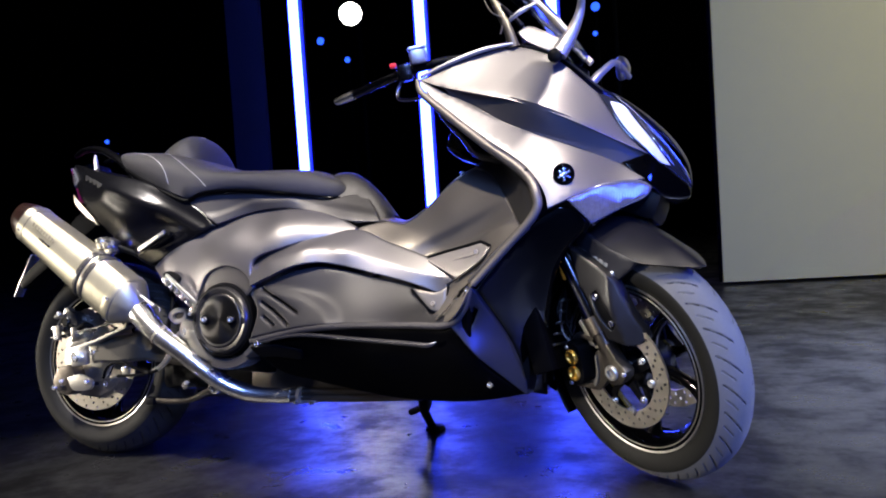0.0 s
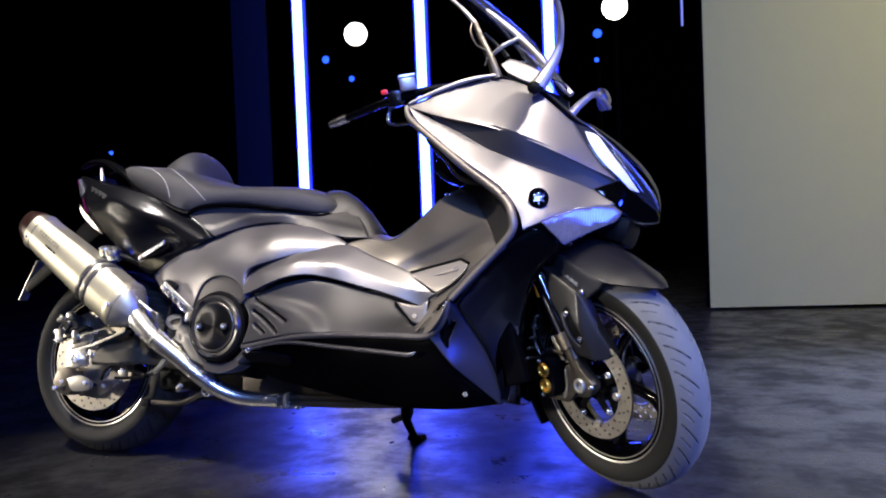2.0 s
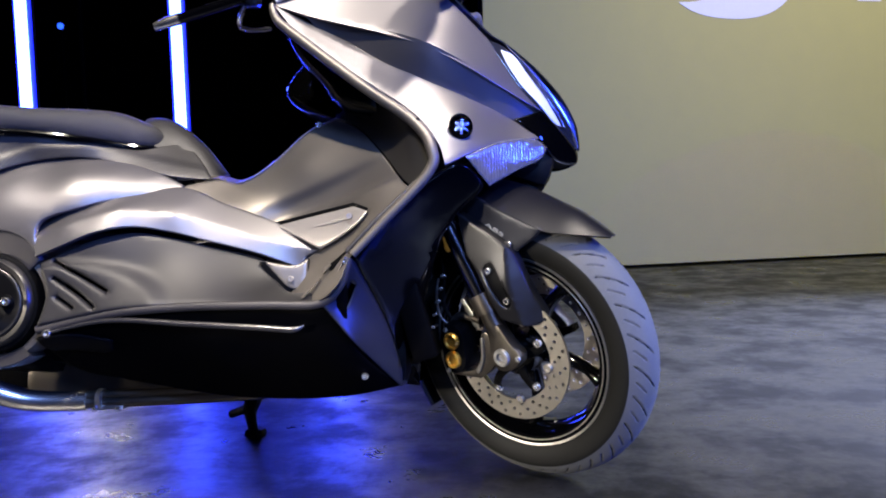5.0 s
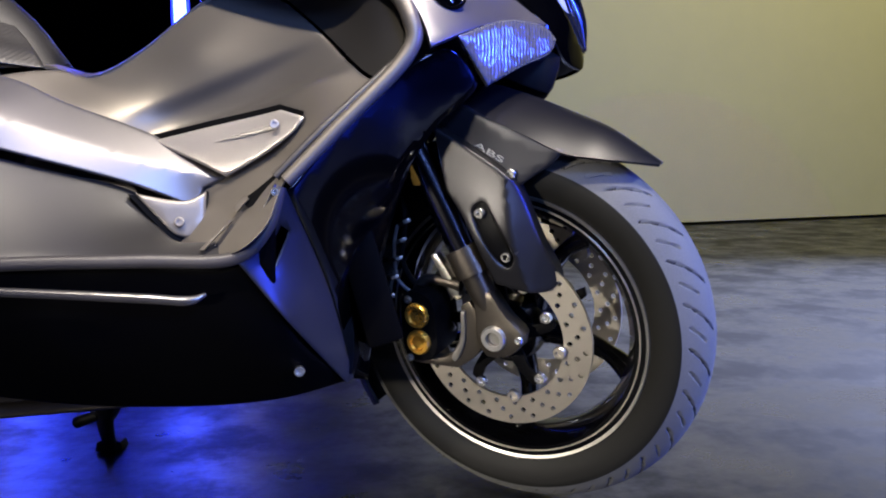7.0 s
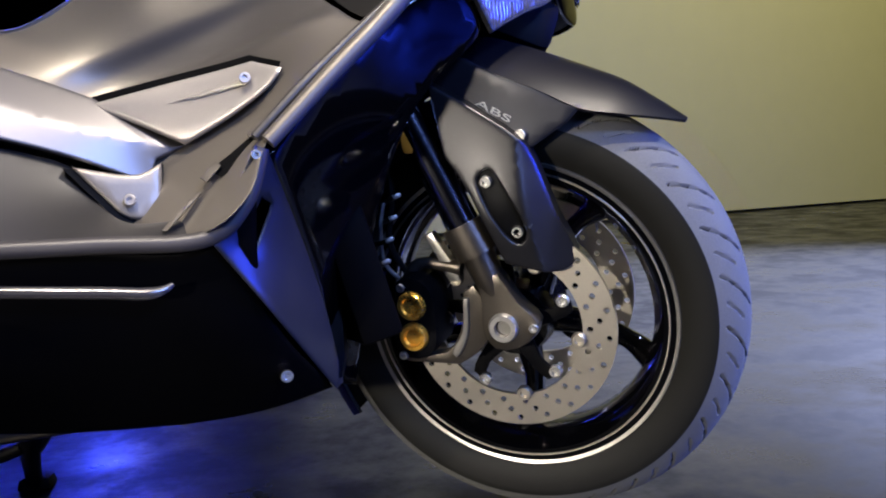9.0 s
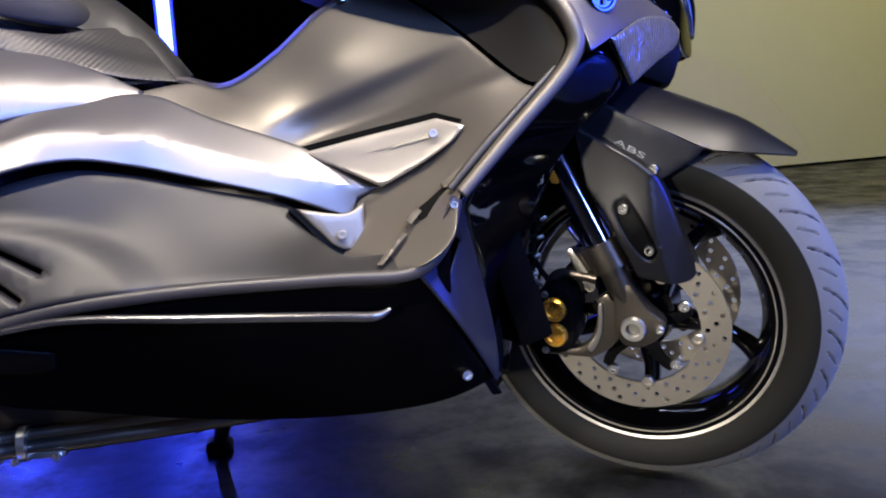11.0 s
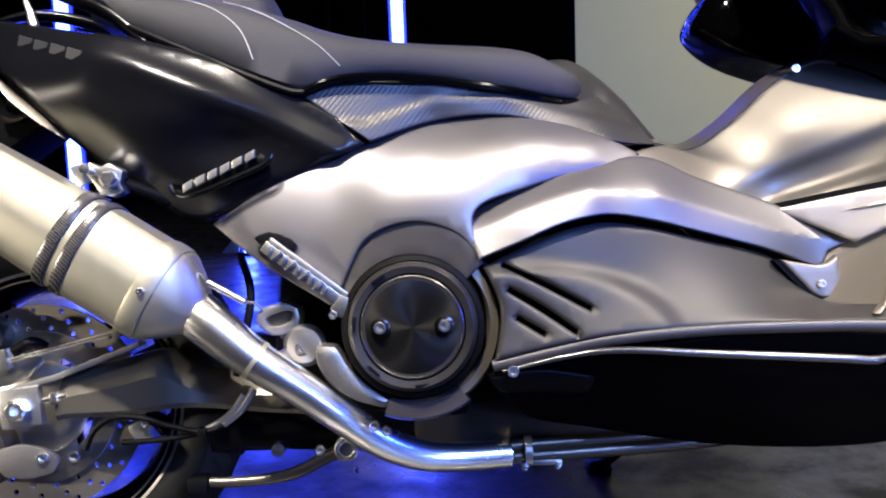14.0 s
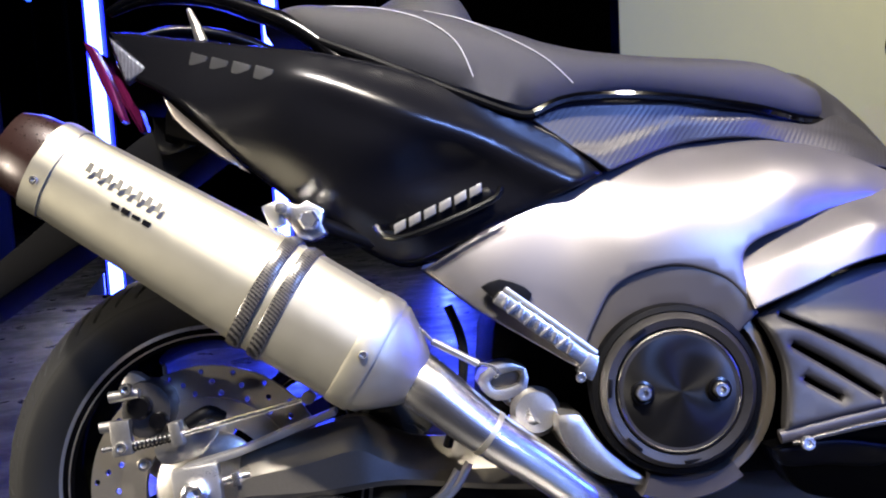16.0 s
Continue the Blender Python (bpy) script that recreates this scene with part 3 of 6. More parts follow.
def disc(parent, y, rad, inner, holes_at, thick=0.005):
    n = 120
    ring = [Vector((rad * math.cos(2 * math.pi * i / n), rad * math.sin(2 * math.pi * i / n))) for i in range(n)]
    hole = [Vector((inner * math.cos(2 * math.pi * i / n), inner * math.sin(2 * math.pi * i / n))) for i in range(n)]
    small = []
    for rr, ang in holes_at:
        c = Vector((rr * math.cos(ang), rr * math.sin(ang)))
        small.append([c + Vector((0.0038 * math.cos(2 * math.pi * j / 10), 0.0038 * math.sin(2 * math.pi * j / 10))) for j in range(10)])
    v, fs, nb, d = sheet(ring, 0.05, 0, [hole, *small])
    bm = bmesh.new()
    vs = [bm.verts.new((x, y, z)) for x, z in v]
    for f in fs:
        bm.faces.new([vs[i] for i in f])
    for lone in [q for q in bm.verts if not q.link_faces]:
        bm.verts.remove(lone)
    ret = bmesh.ops.extrude_face_region(bm, geom=bm.faces[:])
    bmesh.ops.translate(bm, vec=(0, thick, 0), verts=[g for g in ret["geom"] if isinstance(g, bmesh.types.BMVert)])
    bmesh.ops.recalc_face_normals(bm, faces=bm.faces)
    return finish("brake_disc", bm, STEEL, parent, "drilled steel brake disc", 30)


DRILL = [(r0 + 0.0, 2 * math.pi * (k + o) / 22) for k in range(22) for r0, o in ((0.101, 0.0), (0.113, 0.35), (0.124, 0.7))]
front_wheel = wheel(scooter, "front_wheel", FRONT, 0.112, 0.2825, 0.1965, 0.092, TREAD, "grey tread with slanted grooves, coloured as lit", STEER)
rear_wheel = wheel(scooter, "rear_wheel", REAR, 0.160, 0.288, 0.195, 0.130, REARTREAD, "dark grey tread with slanted grooves, coloured as shaded")
for s in (-1, 1):
    disc(front_wheel, s * 0.072 - 0.0025, 0.1335, 0.092, DRILL)
disc(rear_wheel, -0.090, 0.152, 0.112, [(r_ * 1.165, a_) for r_, a_ in DRILL])

# ---------------------------------------------------------------- scooter: side body
COVER_TOP = [(0.281, 0.546), (0.373, 0.597), (0.464, 0.632), (0.50, 0.652), (0.596, 0.682), (0.708, 0.689), (0.782, 0.676), (0.847, 0.653), (0.896, 0.627)]
COVER_LOW = [(0.281, 0.540), (0.345, 0.494), (0.452, 0.425), (0.501, 0.500), (0.564, 0.525), (0.640, 0.500), (0.660, 0.540), (0.72, 0.578), (0.813, 0.602), (0.896, 0.618)]
COVER = []
for x in (0.281, 0.34, 0.40, 0.46, 0.52, 0.58, 0.64, 0.70, 0.76, 0.82, 0.896):
    # upright at the foot, rounding over to the seat along the top
    top, low = (float(np.interp(x, [p[0] for p in q], [p[1] for p in q])) for q in (COVER_TOP, COVER_LOW))
    out = float(np.interp(x, [0.281, 0.345, 0.45, 0.50, 0.56, 0.64, 0.70, 0.80, 0.896], [0.168, 0.196, 0.213, 0.225, 0.231, 0.236, 0.218, 0.180, 0.136]))
    inn = float(np.interp(x, [0.281, 0.36, 0.464, 0.52, 0.60, 0.71, 0.80, 0.896], [0.166, 0.188, 0.182, 0.166, 0.148, 0.134, 0.127, 0.126]))
    COVER += [(x, low + (top - low) * u, inn + (out - inn) * (1 - u ** 2.4)) for u in ((0, 0.4, 0.7, 0.88, 1) if top - low > 0.03 else (0.5,))]
shell("side_cover", scooter, GREY, [(0.281, 0.546, 1), (0.373, 0.597), (0.464, 0.632, 1), (0.50, 0.652), (0.596, 0.682), (0.708, 0.689), (0.782, 0.676), (0.847, 0.653), (0.896, 0.627, 1), (0.886, 0.614), (0.813, 0.602), (0.72, 0.578), (0.645, 0.545), (0.653, 0.478, 1), (0.622, 0.517), (0.564, 0.536), (0.501, 0.517), (0.473, 0.474), (0.452, 0.425, 1), (0.345, 0.494)],
      COVER, r=0.003, label="matte grey painted side cover")
BAND_TOP = tps([(0.63, 0.0, 0.548), (0.72, 0.0, 0.586), (0.813, 0.0, 0.608), (0.89, 0.0, 0.612), (0.977, 0.0, 0.589), (1.095, 0.0, 0.542), (1.187, 0.02, 0.495)])
BAND_LOW = tps([(0.648, 0.0, 0.482), (0.704, 0.0, 0.503), (0.764, 0.0, 0.524), (0.825, 0.0, 0.533), (0.887, 0.0, 0.526), (0.965, 0.0, 0.507), (1.07, 0.0, 0.477), (1.143, 0.02, 0.452)])


def facets(x, z):
    # creases along the band: the tail's upper facet looks up, the front's lower facet looks down
    top, low = BAND_TOP(x, 0 * x), BAND_LOW(x, 0 * x)
    s = np.clip((x - 0.76) / 0.14, 0, 1)
    s = s * s * (3 - 2 * s)
    ridge_rear, ridge_front = low + 0.52 * (top - low), low + 0.42 * (top - low)
    return -(1 - s) * 0.45 * np.clip(z - ridge_rear, 0, 1) - s * (0.24 * np.clip(ridge_front - z, 0, 1) + 0.20 * np.clip(z - ridge_front, 0, 1))


shell("side_band", scooter, GREY, [(0.629, 0.548, 1), (0.72, 0.586), (0.813, 0.608), (0.90, 0.622), (0.977, 0.589), (1.095, 0.542), (1.185, 0.488, 1), (1.152, 0.474, 1), (1.143, 0.448, 1), (1.07, 0.477), (0.965, 0.507), (0.887, 0.527), (0.825, 0.536), (0.764, 0.526), (0.704, 0.503), (0.648, 0.482, 1)],
      [(0.63, 0.548, 0.214), (0.72, 0.586, 0.206), (0.813, 0.608, 0.182), (0.90, 0.62, 0.150), (0.977, 0.589, 0.146), (1.095, 0.542, 0.148), (1.187, 0.492, 0.162), (1.143, 0.452, 0.172), (1.07, 0.477, 0.186), (0.965, 0.507, 0.204), (0.887, 0.527, 0.216), (0.825, 0.536, 0.226), (0.764, 0.526, 0.242), (0.704, 0.503, 0.247), (0.648, 0.482, 0.246), (0.80, 0.575, 0.220), (0.70, 0.54, 0.236), (0.90, 0.575, 0.192)], r=0.003, h=0.006, waves=facets, angle=16, label="raised matte grey boomerang band")


def bulge(x, z):
    # raised cap with a round front edge
    d = np.sqrt(((x - 0.70) / 0.226) ** 2 + ((z - 0.375) / 0.105) ** 2)
    return 0.013 * ease((1.0 - d) / 0.22)


SLOTS = [[(0.677, 0.472, 1), (0.681, 0.477, 1), (0.735, 0.449), (0.794, 0.415, 1), (0.791, 0.409, 1), (0.735, 0.441)], [(0.683, 0.439, 1), (0.687, 0.444, 1), (0.730, 0.418), (0.773, 0.385, 1), (0.769, 0.380, 1), (0.727, 0.410)], [(0.692, 0.402, 1), (0.696, 0.407, 1), (0.732, 0.384, 1), (0.728, 0.379, 1)]]
shell("lower_panel", scooter, TAUPE, [(0.655, 0.472, 1), (0.704, 0.494), (0.764, 0.516), (0.825, 0.526), (0.887, 0.517), (0.965, 0.497), (1.07, 0.467), (1.09, 0.435), (1.125, 0.405), (1.175, 0.402), (1.225, 0.398), (1.2, 0.38, 1), (1.1, 0.382), (0.949, 0.383), (0.816, 0.378), (0.664, 0.352, 1), (0.674, 0.415)],
      [(0.655, 0.472, 0.236), (0.764, 0.516, 0.222), (0.887, 0.517, 0.198), (1.07, 0.467, 0.17), (1.10, 0.42, 0.19), (1.2, 0.39, 0.27), (1.1, 0.382, 0.262), (0.949, 0.383, 0.262), (0.816, 0.378, 0.262), (0.664, 0.352, 0.256), (0.85, 0.45, 0.226), (0.70, 0.42, 0.240)], h=0.010, holes=SLOTS, waves=bulge, label="taupe plastic lower panel with three slots")
# the arch recess's shade is put into the panel's dark colour
shell("arch_panel", scooter, DARKTAUPE, [(0.452, 0.43, 1), (0.473, 0.478), (0.501, 0.52), (0.564, 0.54), (0.622, 0.52), (0.655, 0.478, 1), (0.625, 0.45, 1), (0.60, 0.478), (0.558, 0.49), (0.515, 0.478), (0.48, 0.43, 1)], [(0.45, 0.43, 0.205), (0.56, 0.54, 0.224), (0.655, 0.478, 0.236), (0.56, 0.49, 0.226), (0.48, 0.43, 0.212)], r=0.003)
# edge trims round the foot well and along the sill
both_tube("sill_trim", scooter, DARKTAUPE, [(1.255, -0.288, 0.462), (1.238, -0.286, 0.412), (1.198, -0.285, 0.380), (1.1, -0.280, 0.380), (0.949, -0.272, 0.380), (0.816, -0.266, 0.372), (0.735, -0.262, 0.358), (0.660, -0.258, 0.343)], 0.008, segs=10, flat=0.8)
both_tube("polished_strip", scooter, STRIP, [(0.672, -0.262, 0.336), (0.80, -0.270, 0.358), (0.95, -0.277, 0.349), (1.10, -0.283, 0.338), (1.150, -0.284, 0.334), (1.170, -0.282, 0.341)], [0.002, 0.0045, 0.0055, 0.006, 0.006, 0.002], segs=10)
W_LOW = [(0.66, 0.33, 0.25), (0.80, 0.352, 0.258), (1.0, 0.365, 0.262), (1.16, 0.36, 0.268), (1.25, 0.45, 0.284), (1.205, 0.377, 0.275), (1.254, 0.312, 0.25), (1.2, 0.28, 0.245), (1.27, 0.241, 0.2), (1.325, 0.215, 0.11), (1.2, 0.205, 0.17), (1.0, 0.21, 0.16), (0.75, 0.26, 0.19), (1.0, 0.28, 0.24)]
shell("belly_panel", scooter, BELLY, [(0.653, 0.33, 1), (0.80, 0.352), (0.95, 0.372), (1.1, 0.373), (1.195, 0.372), (1.225, 0.40), (1.25, 0.455, 1), (1.254, 0.312), (1.328, 0.211, 1), (1.204, 0.196), (1.013, 0.200), (0.93, 0.213), (0.80, 0.24), (0.713, 0.262), (0.673, 0.30)], W_LOW, t=0.03, label="black satin lower fairing")
shell("sill_cover", scooter, BLACK, [(0.655, 0.328, 1), (0.72, 0.335), (0.795, 0.322, 1), (0.79, 0.300), (0.72, 0.303), (0.668, 0.308)], [(a, b, c + 0.010) for a, b, c in W_LOW], r=0.006)
shell("corner_wing", scooter, BLUEBLACK, [(1.250, 0.465, 1), (1.205, 0.377, 1), (1.254, 0.312), (1.330, 0.210, 1), (1.340, 0.216, 1), (1.308, 0.341), (1.263, 0.457, 1)],
      [(1.25, 0.46, 0.294), (1.205, 0.377, 0.288), (1.254, 0.312, 0.264), (1.335, 0.212, 0.11), (1.308, 0.341, 0.18), (1.263, 0.457, 0.286)], r=0.004, t=0.02, holes=[[(1.254, 0.419, 1), (1.263, 0.413, 1), (1.243, 0.366, 1), (1.231, 0.374, 1)]], label="dark metallic corner wing with a slot")
shell("inner_fairing", scooter, BLACKGLOSS, [(1.262, 0.458, 1), (1.318, 0.527), (1.40, 0.605), (1.465, 0.635), (1.505, 0.602), (1.452, 0.548), (1.420, 0.50), (1.388, 0.40), (1.372, 0.30), (1.362, 0.205, 1), (1.336, 0.213, 1), (1.307, 0.341)],
      [(1.262, 0.458, 0.272), (1.318, 0.527, 0.262), (1.40, 0.605, 0.255), (1.465, 0.635, 0.245), (1.505, 0.602, 0.205), (1.45, 0.545, 0.185), (1.42, 0.50, 0.165), (1.388, 0.40, 0.12), (1.372, 0.30, 0.09), (1.362, 0.205, 0.055), (1.336, 0.213, 0.09), (1.307, 0.341, 0.165)], label="glossy black inner fairing")

# foot well and tunnel


def ledge(x, z):
    # a soft step above the foot plate, and a long crease along the tunnel's flank with a hollow under it
    d = (0.556 + (x - 1.09) * 0.30) - z
    step = 0.014 * ease(d / 0.022) * ease((x - 1.02) / 0.09) * ease((1.38 - x) / 0.08)
    e = 0.600 + (x - 1.091) * 0.36 - z
    return step - 0.009 * ease(e / 0.026) * ease((0.085 - e) / 0.055) * ease((x - 1.02) / 0.10) * ease((1.34 - x) / 0.10)


shell("tunnel_side", scooter, TUNNEL, [(0.870, 0.626, 1), (0.95, 0.645), (0.99, 0.638), (1.058, 0.677), (1.128, 0.737), (1.196, 0.768, 1), (1.248, 0.74), (1.308, 0.671), (1.364, 0.596), (1.39, 0.59, 1), (1.318, 0.527), (1.262, 0.47), (1.24, 0.415), (1.2, 0.386), (1.12, 0.392, 1), (1.08, 0.44), (1.05, 0.50, 1), (0.977, 0.565)],
      [(0.905, 0.63, 0.10), (0.99, 0.638, 0.058), (1.058, 0.677, 0.052), (1.128, 0.737, 0.052), (1.196, 0.768, 0.06), (1.248, 0.74, 0.10), (1.308, 0.671, 0.17), (1.364, 0.596, 0.245), (1.318, 0.527, 0.275), (1.262, 0.47, 0.28), (1.2, 0.39, 0.275), (1.12, 0.41, 0.16), (1.247, 0.545, 0.165), (1.06, 0.59, 0.10), (0.98, 0.585, 0.115), (1.14, 0.66, 0.10), (1.2, 0.60, 0.13), (1.251, 0.50, 0.20), (1.18, 0.49, 0.145)], r=0.004, h=0.006, waves=ledge, angle=60, label="bronze grey plastic tunnel")
rows = refine([(0.84, 0.645, 0.09), (0.93, 0.652, 0.07), (0.99, 0.640, 0.058), (1.058, 0.679, 0.052), (1.128, 0.739, 0.052), (1.19, 0.768, 0.06), (1.22, 0.762, 0.075)], 26)
finish("tunnel_top", thicken(loft([[(x + 0.0, w * s, z + 0.014 * (1 - s * s)) for s in np.linspace(-1.03, 1.03, 13).tolist()] for x, z, w in rows], closed=False), 0.004), TUNNEL, scooter)
def grown(pts, k):
    """An outline enlarged about its middle."""
    cx, cz = sum(p[0] for p in pts) / len(pts), sum(p[1] for p in pts) / len(pts)
    return [(cx + (p[0] - cx) * k, cz + (p[1] - cz) * k, *p[2:]) for p in pts]


FOOT = [(1.084, 0.537, 1), (1.172, 0.553), (1.254, 0.566, 1), (1.283, 0.553, 1), (1.272, 0.538), (1.232, 0.511), (1.183, 0.486, 1), (1.135, 0.512)]
HEEL = [(1.073, 0.465, 1), (1.136, 0.456), (1.158, 0.468, 1), (1.157, 0.41, 1), (1.125, 0.411), (1.10, 0.435)]
# black sheets paint the shadow gap round the two plates
shell("plate_gap_shade", scooter, BLACK, [(a - 0.003, b + 0.007, *c) for a, b, *c in grown(FOOT, 1.03)], [(1.089, 0.545, 0.129), (1.262, 0.572, 0.197), (1.288, 0.56, 0.223), (1.274, 0.538, 0.215), (1.186, 0.497, 0.171), (1.17, 0.545, 0.159)], r=0.0, t=0.012, lift=0.008)
shell("plate_gap_shade", scooter, BLACK, [(a - 0.003, b - 0.003, *c) for a, b, *c in grown(HEEL, 1.12)], [(1.073, 0.465, 0.175), (1.136, 0.456, 0.172), (1.16, 0.475, 0.167), (1.154, 0.41, 0.175), (1.125, 0.411, 0.177)], r=0.0, t=0.012, lift=0.008)
shell("foot_plate", scooter, PLATE, FOOT,
      [(1.089, 0.545, 0.132), (1.262, 0.572, 0.200), (1.288, 0.56, 0.226), (1.274, 0.538, 0.218), (1.186, 0.497, 0.174), (1.17, 0.545, 0.162)], r=0.004, t=0.008, lift=0.010, label="brushed aluminium foot plate")
shell("foot_plate_rib", scooter, PLATE, [(1.15, 0.527, 1), (1.225, 0.5445), (1.249, 0.549), (1.252, 0.543), (1.222, 0.537)], [(1.16, 0.530, 0.160), (1.235, 0.548, 0.191), (1.255, 0.550, 0.201), (1.22, 0.532, 0.190)], r=0.003, t=0.003, lift=0.0105)
shell("heel_plate", scooter, HEELPLATE, [(1.073, 0.465, 1), (1.136, 0.456), (1.158, 0.468, 1), (1.157, 0.41, 1), (1.125, 0.411), (1.10, 0.435)], [(1.073, 0.465, 0.178), (1.136, 0.456, 0.175), (1.16, 0.475, 0.17), (1.154, 0.41, 0.178), (1.125, 0.411, 0.180)], r=0.004, t=0.01, lift=0.010, label="brushed aluminium heel plate")
bolt(scooter, (1.246, -0.2145, 0.546), 0.006, 0.004, PLATE)
bolt(scooter, (1.127, -0.191, 0.429), 0.006, 0.004, PLATE)
bolt(scooter, (1.270, -0.203, 0.240), 0.007)
bolt(scooter, (0.685, -0.268, 0.337), 0.008)
bolt(scooter, (1.250, -0.292, 0.455), 0.005)

both_tube("well_rib", scooter, DARKTAUPE, [(1.392, -0.268, 0.612), (1.305, -0.276, 0.530), (1.250, -0.279, 0.474)], [0.004, 0.006, 0.005], segs=10)

# black strip for a slot's shade, and tabs along the foot board's inner edge
BOARD = [(1.27, 0.50, 0.262), (1.244, 0.477, 0.256), (1.21, 0.446, 0.252), (1.16, 0.39, 0.262), (1.262, 0.468, 0.270), (1.225, 0.440, 0.266)]
shell("board_slot_shade", scooter, BLACK, [(1.246, 0.478, 1), (1.259, 0.470, 1), (1.238, 0.452), (1.217, 0.440, 1), (1.207, 0.449, 1), (1.226, 0.462)], BOARD, r=0.0, t=0.004, h=0.02, lift=0.001)
shell("board_tab", scooter, TUNNEL, [(1.272, 0.505, 1), (1.279, 0.499, 1), (1.256, 0.479, 1), (1.246, 0.477, 1), (1.244, 0.482, 1)], BOARD, r=0.001, t=0.010, h=0.02, lift=0.007)
shell("board_tab", scooter, TUNNEL, [(1.212, 0.457, 1), (1.218, 0.451, 1), (1.204, 0.436, 1), (1.198, 0.441, 1)], BOARD, r=0.001, t=0.010, h=0.02, lift=0.007)
shell("board_rib", scooter, TUNNEL, [(1.194, 0.428, 1), (1.198, 0.425, 1), (1.166, 0.391, 1), (1.161, 0.392, 1)], BOARD, r=0.001, t=0.008, h=0.02, lift=0.004)

# dark core inside the body
finish("engine_core", block((0.52, 0.25, 0.20), (0.86, 0, 0.36), (0, 2, 0), 0.03), BLACK, scooter)
finish("frame_core", block((0.26, 0.26, 0.30), (1.22, 0, 0.36), (0, 0, 0), 0.04), BLACK, scooter)
finish("under_seat_box", block((0.62, 0.20, 0.16), (0.56, 0, 0.62), (0, 4, 0), 0.04), BLACK, scooter)
finish("tail_core", block((0.46, 0.18, 0.10), (0.18, 0, 0.72), (0, 16, 0), 0.03), BLACK, scooter)
finish("oil_sump", block((0.46, 0.20, 0.09), (0.78, 0.0, 0.245), (0, 2, 0), 0.02), DARKMETAL, scooter)

# drive cover
CC = Vector((0.558, 0, 0.397))


def ring_part(name, prof, material, tilt=-3, label=""):
    bm = lathe(prof, 72)
    bmesh.ops.transform(bm, matrix=pose(CC.x, -0.225, CC.z, 0, 0, tilt), verts=bm.verts)
    return finish(name, bm, material, scooter, label)


ring_part("drive_cover_rim", [(0.090, 0.06), (0.097, 0.0), (0.094, -0.010), (0.088, -0.012), (0.085, -0.006), (0.080, 0.06)], BLACK)
ring_part("drive_cover_ring", [(0.088, 0.0), (0.086, -0.016), (0.080, -0.022), (0.071, -0.020), (0.069, -0.010), (0.069, 0.0)], DARKRING, label="dark grey cast ring")
ring_part("drive_cover_cap", [(0.0675, 0.0), (0.0675, -0.018), (0.065, -0.0205), (0.062, -0.0215), (0.04, -0.0232), (0.02, -0.024), (0.0005, -0.0242)], SPUN, label="round black drive cover with two bolts")
ring_part("cap_lip", [(0.0665, -0.0185), (0.0685, -0.021), (0.0665, -0.0225), (0.0655, -0.0215)], DARKRING)
for bx in (0.515, 0.599):
    cup = lathe([(0.013, 0), (0.013, -0.003), (0.010, -0.004), (0.010, 0)], 24)
    bmesh.ops.transform(cup, matrix=pose(bx, -0.2475 - (bx - 0.515) * 0.05, 0.398), verts=cup.verts)
    finish("bolt_cup", cup, BLACKSATIN, scooter)
    bolt(scooter, (bx, -0.248 - (bx - 0.515) * 0.05, 0.398), 0.0085, 0.010)
for a0, a1, ro, ri, mt in ((-55, 62, 0.118, 0.100, TUNNEL), (-110, -55, 0.128, 0.100, DARKTAUPE)):
    n = 16
    prof = [[(CC.x + rr * math.cos(radians(a0 + (a1 - a0) * i / n)), yy, CC.z + rr * math.sin(radians(a0 + (a1 - a0) * i / n))) for rr, yy in ((ri, -0.17), (ri, -0.222), (ri + 0.004, -0.228), (ro - 0.004, -0.226), (ro, -0.218), (ro, -0.17))] for i in range(n + 1)]
    finish("case_arc", loft(prof), mt, scooter)
for k in range(7):
    a = radians(20 + k * 51)
    bmk = block((0.020, 0.004, 0.0045), (0, 0, 0.078), (0, 0, 0), 0.001)
    bmesh.ops.transform(bmk, matrix=pose(CC.x, -0.2455, CC.z) @ Matrix.Rotation(a, 4, "Y"), verts=bmk.verts)
    finish("ring_tab", bmk, BLACK, scooter)

# ---------------------------------------------------------------- scooter: front fairing
shell("cowl_upper", scooter, GREY, [(1.097, 0.974, 1), (1.186, 1.004), (1.27, 1.028), (1.328, 1.036), (1.39, 1.02), (1.437, 0.990), (1.521, 0.910, 1), (1.555, 0.852), (1.585, 0.806), (1.628, 0.760, 1), (1.40, 0.866), (1.17, 0.943)],
      [(1.10, 0.972, 0.190), (1.186, 1.004, 0.180), (1.328, 1.036, 0.150), (1.437, 0.99, 0.152), (1.521, 0.918, 0.125), (1.583, 0.82, 0.118), (1.627, 0.776, 0.105), (1.40, 0.862, 0.236), (1.17, 0.943, 0.204), (1.50, 0.825, 0.19), (1.36, 0.95, 0.195), (1.25, 0.97, 0.192)], r=0.0015, label="matte grey upper cowl")
shell("cowl_recess", scooter, GREY, [(1.160, 0.951, 1), (1.40, 0.874), (1.626, 0.766, 1), (1.570, 0.730), (1.38, 0.807), (1.205, 0.905)],
      [(1.17, 0.943, 0.202), (1.40, 0.860, 0.234), (1.625, 0.776, 0.104), (1.575, 0.735, 0.118), (1.38, 0.815, 0.208), (1.21, 0.912, 0.192), (1.50, 0.825, 0.186), (1.49, 0.775, 0.162)], r=0.0, lift=-0.0015)
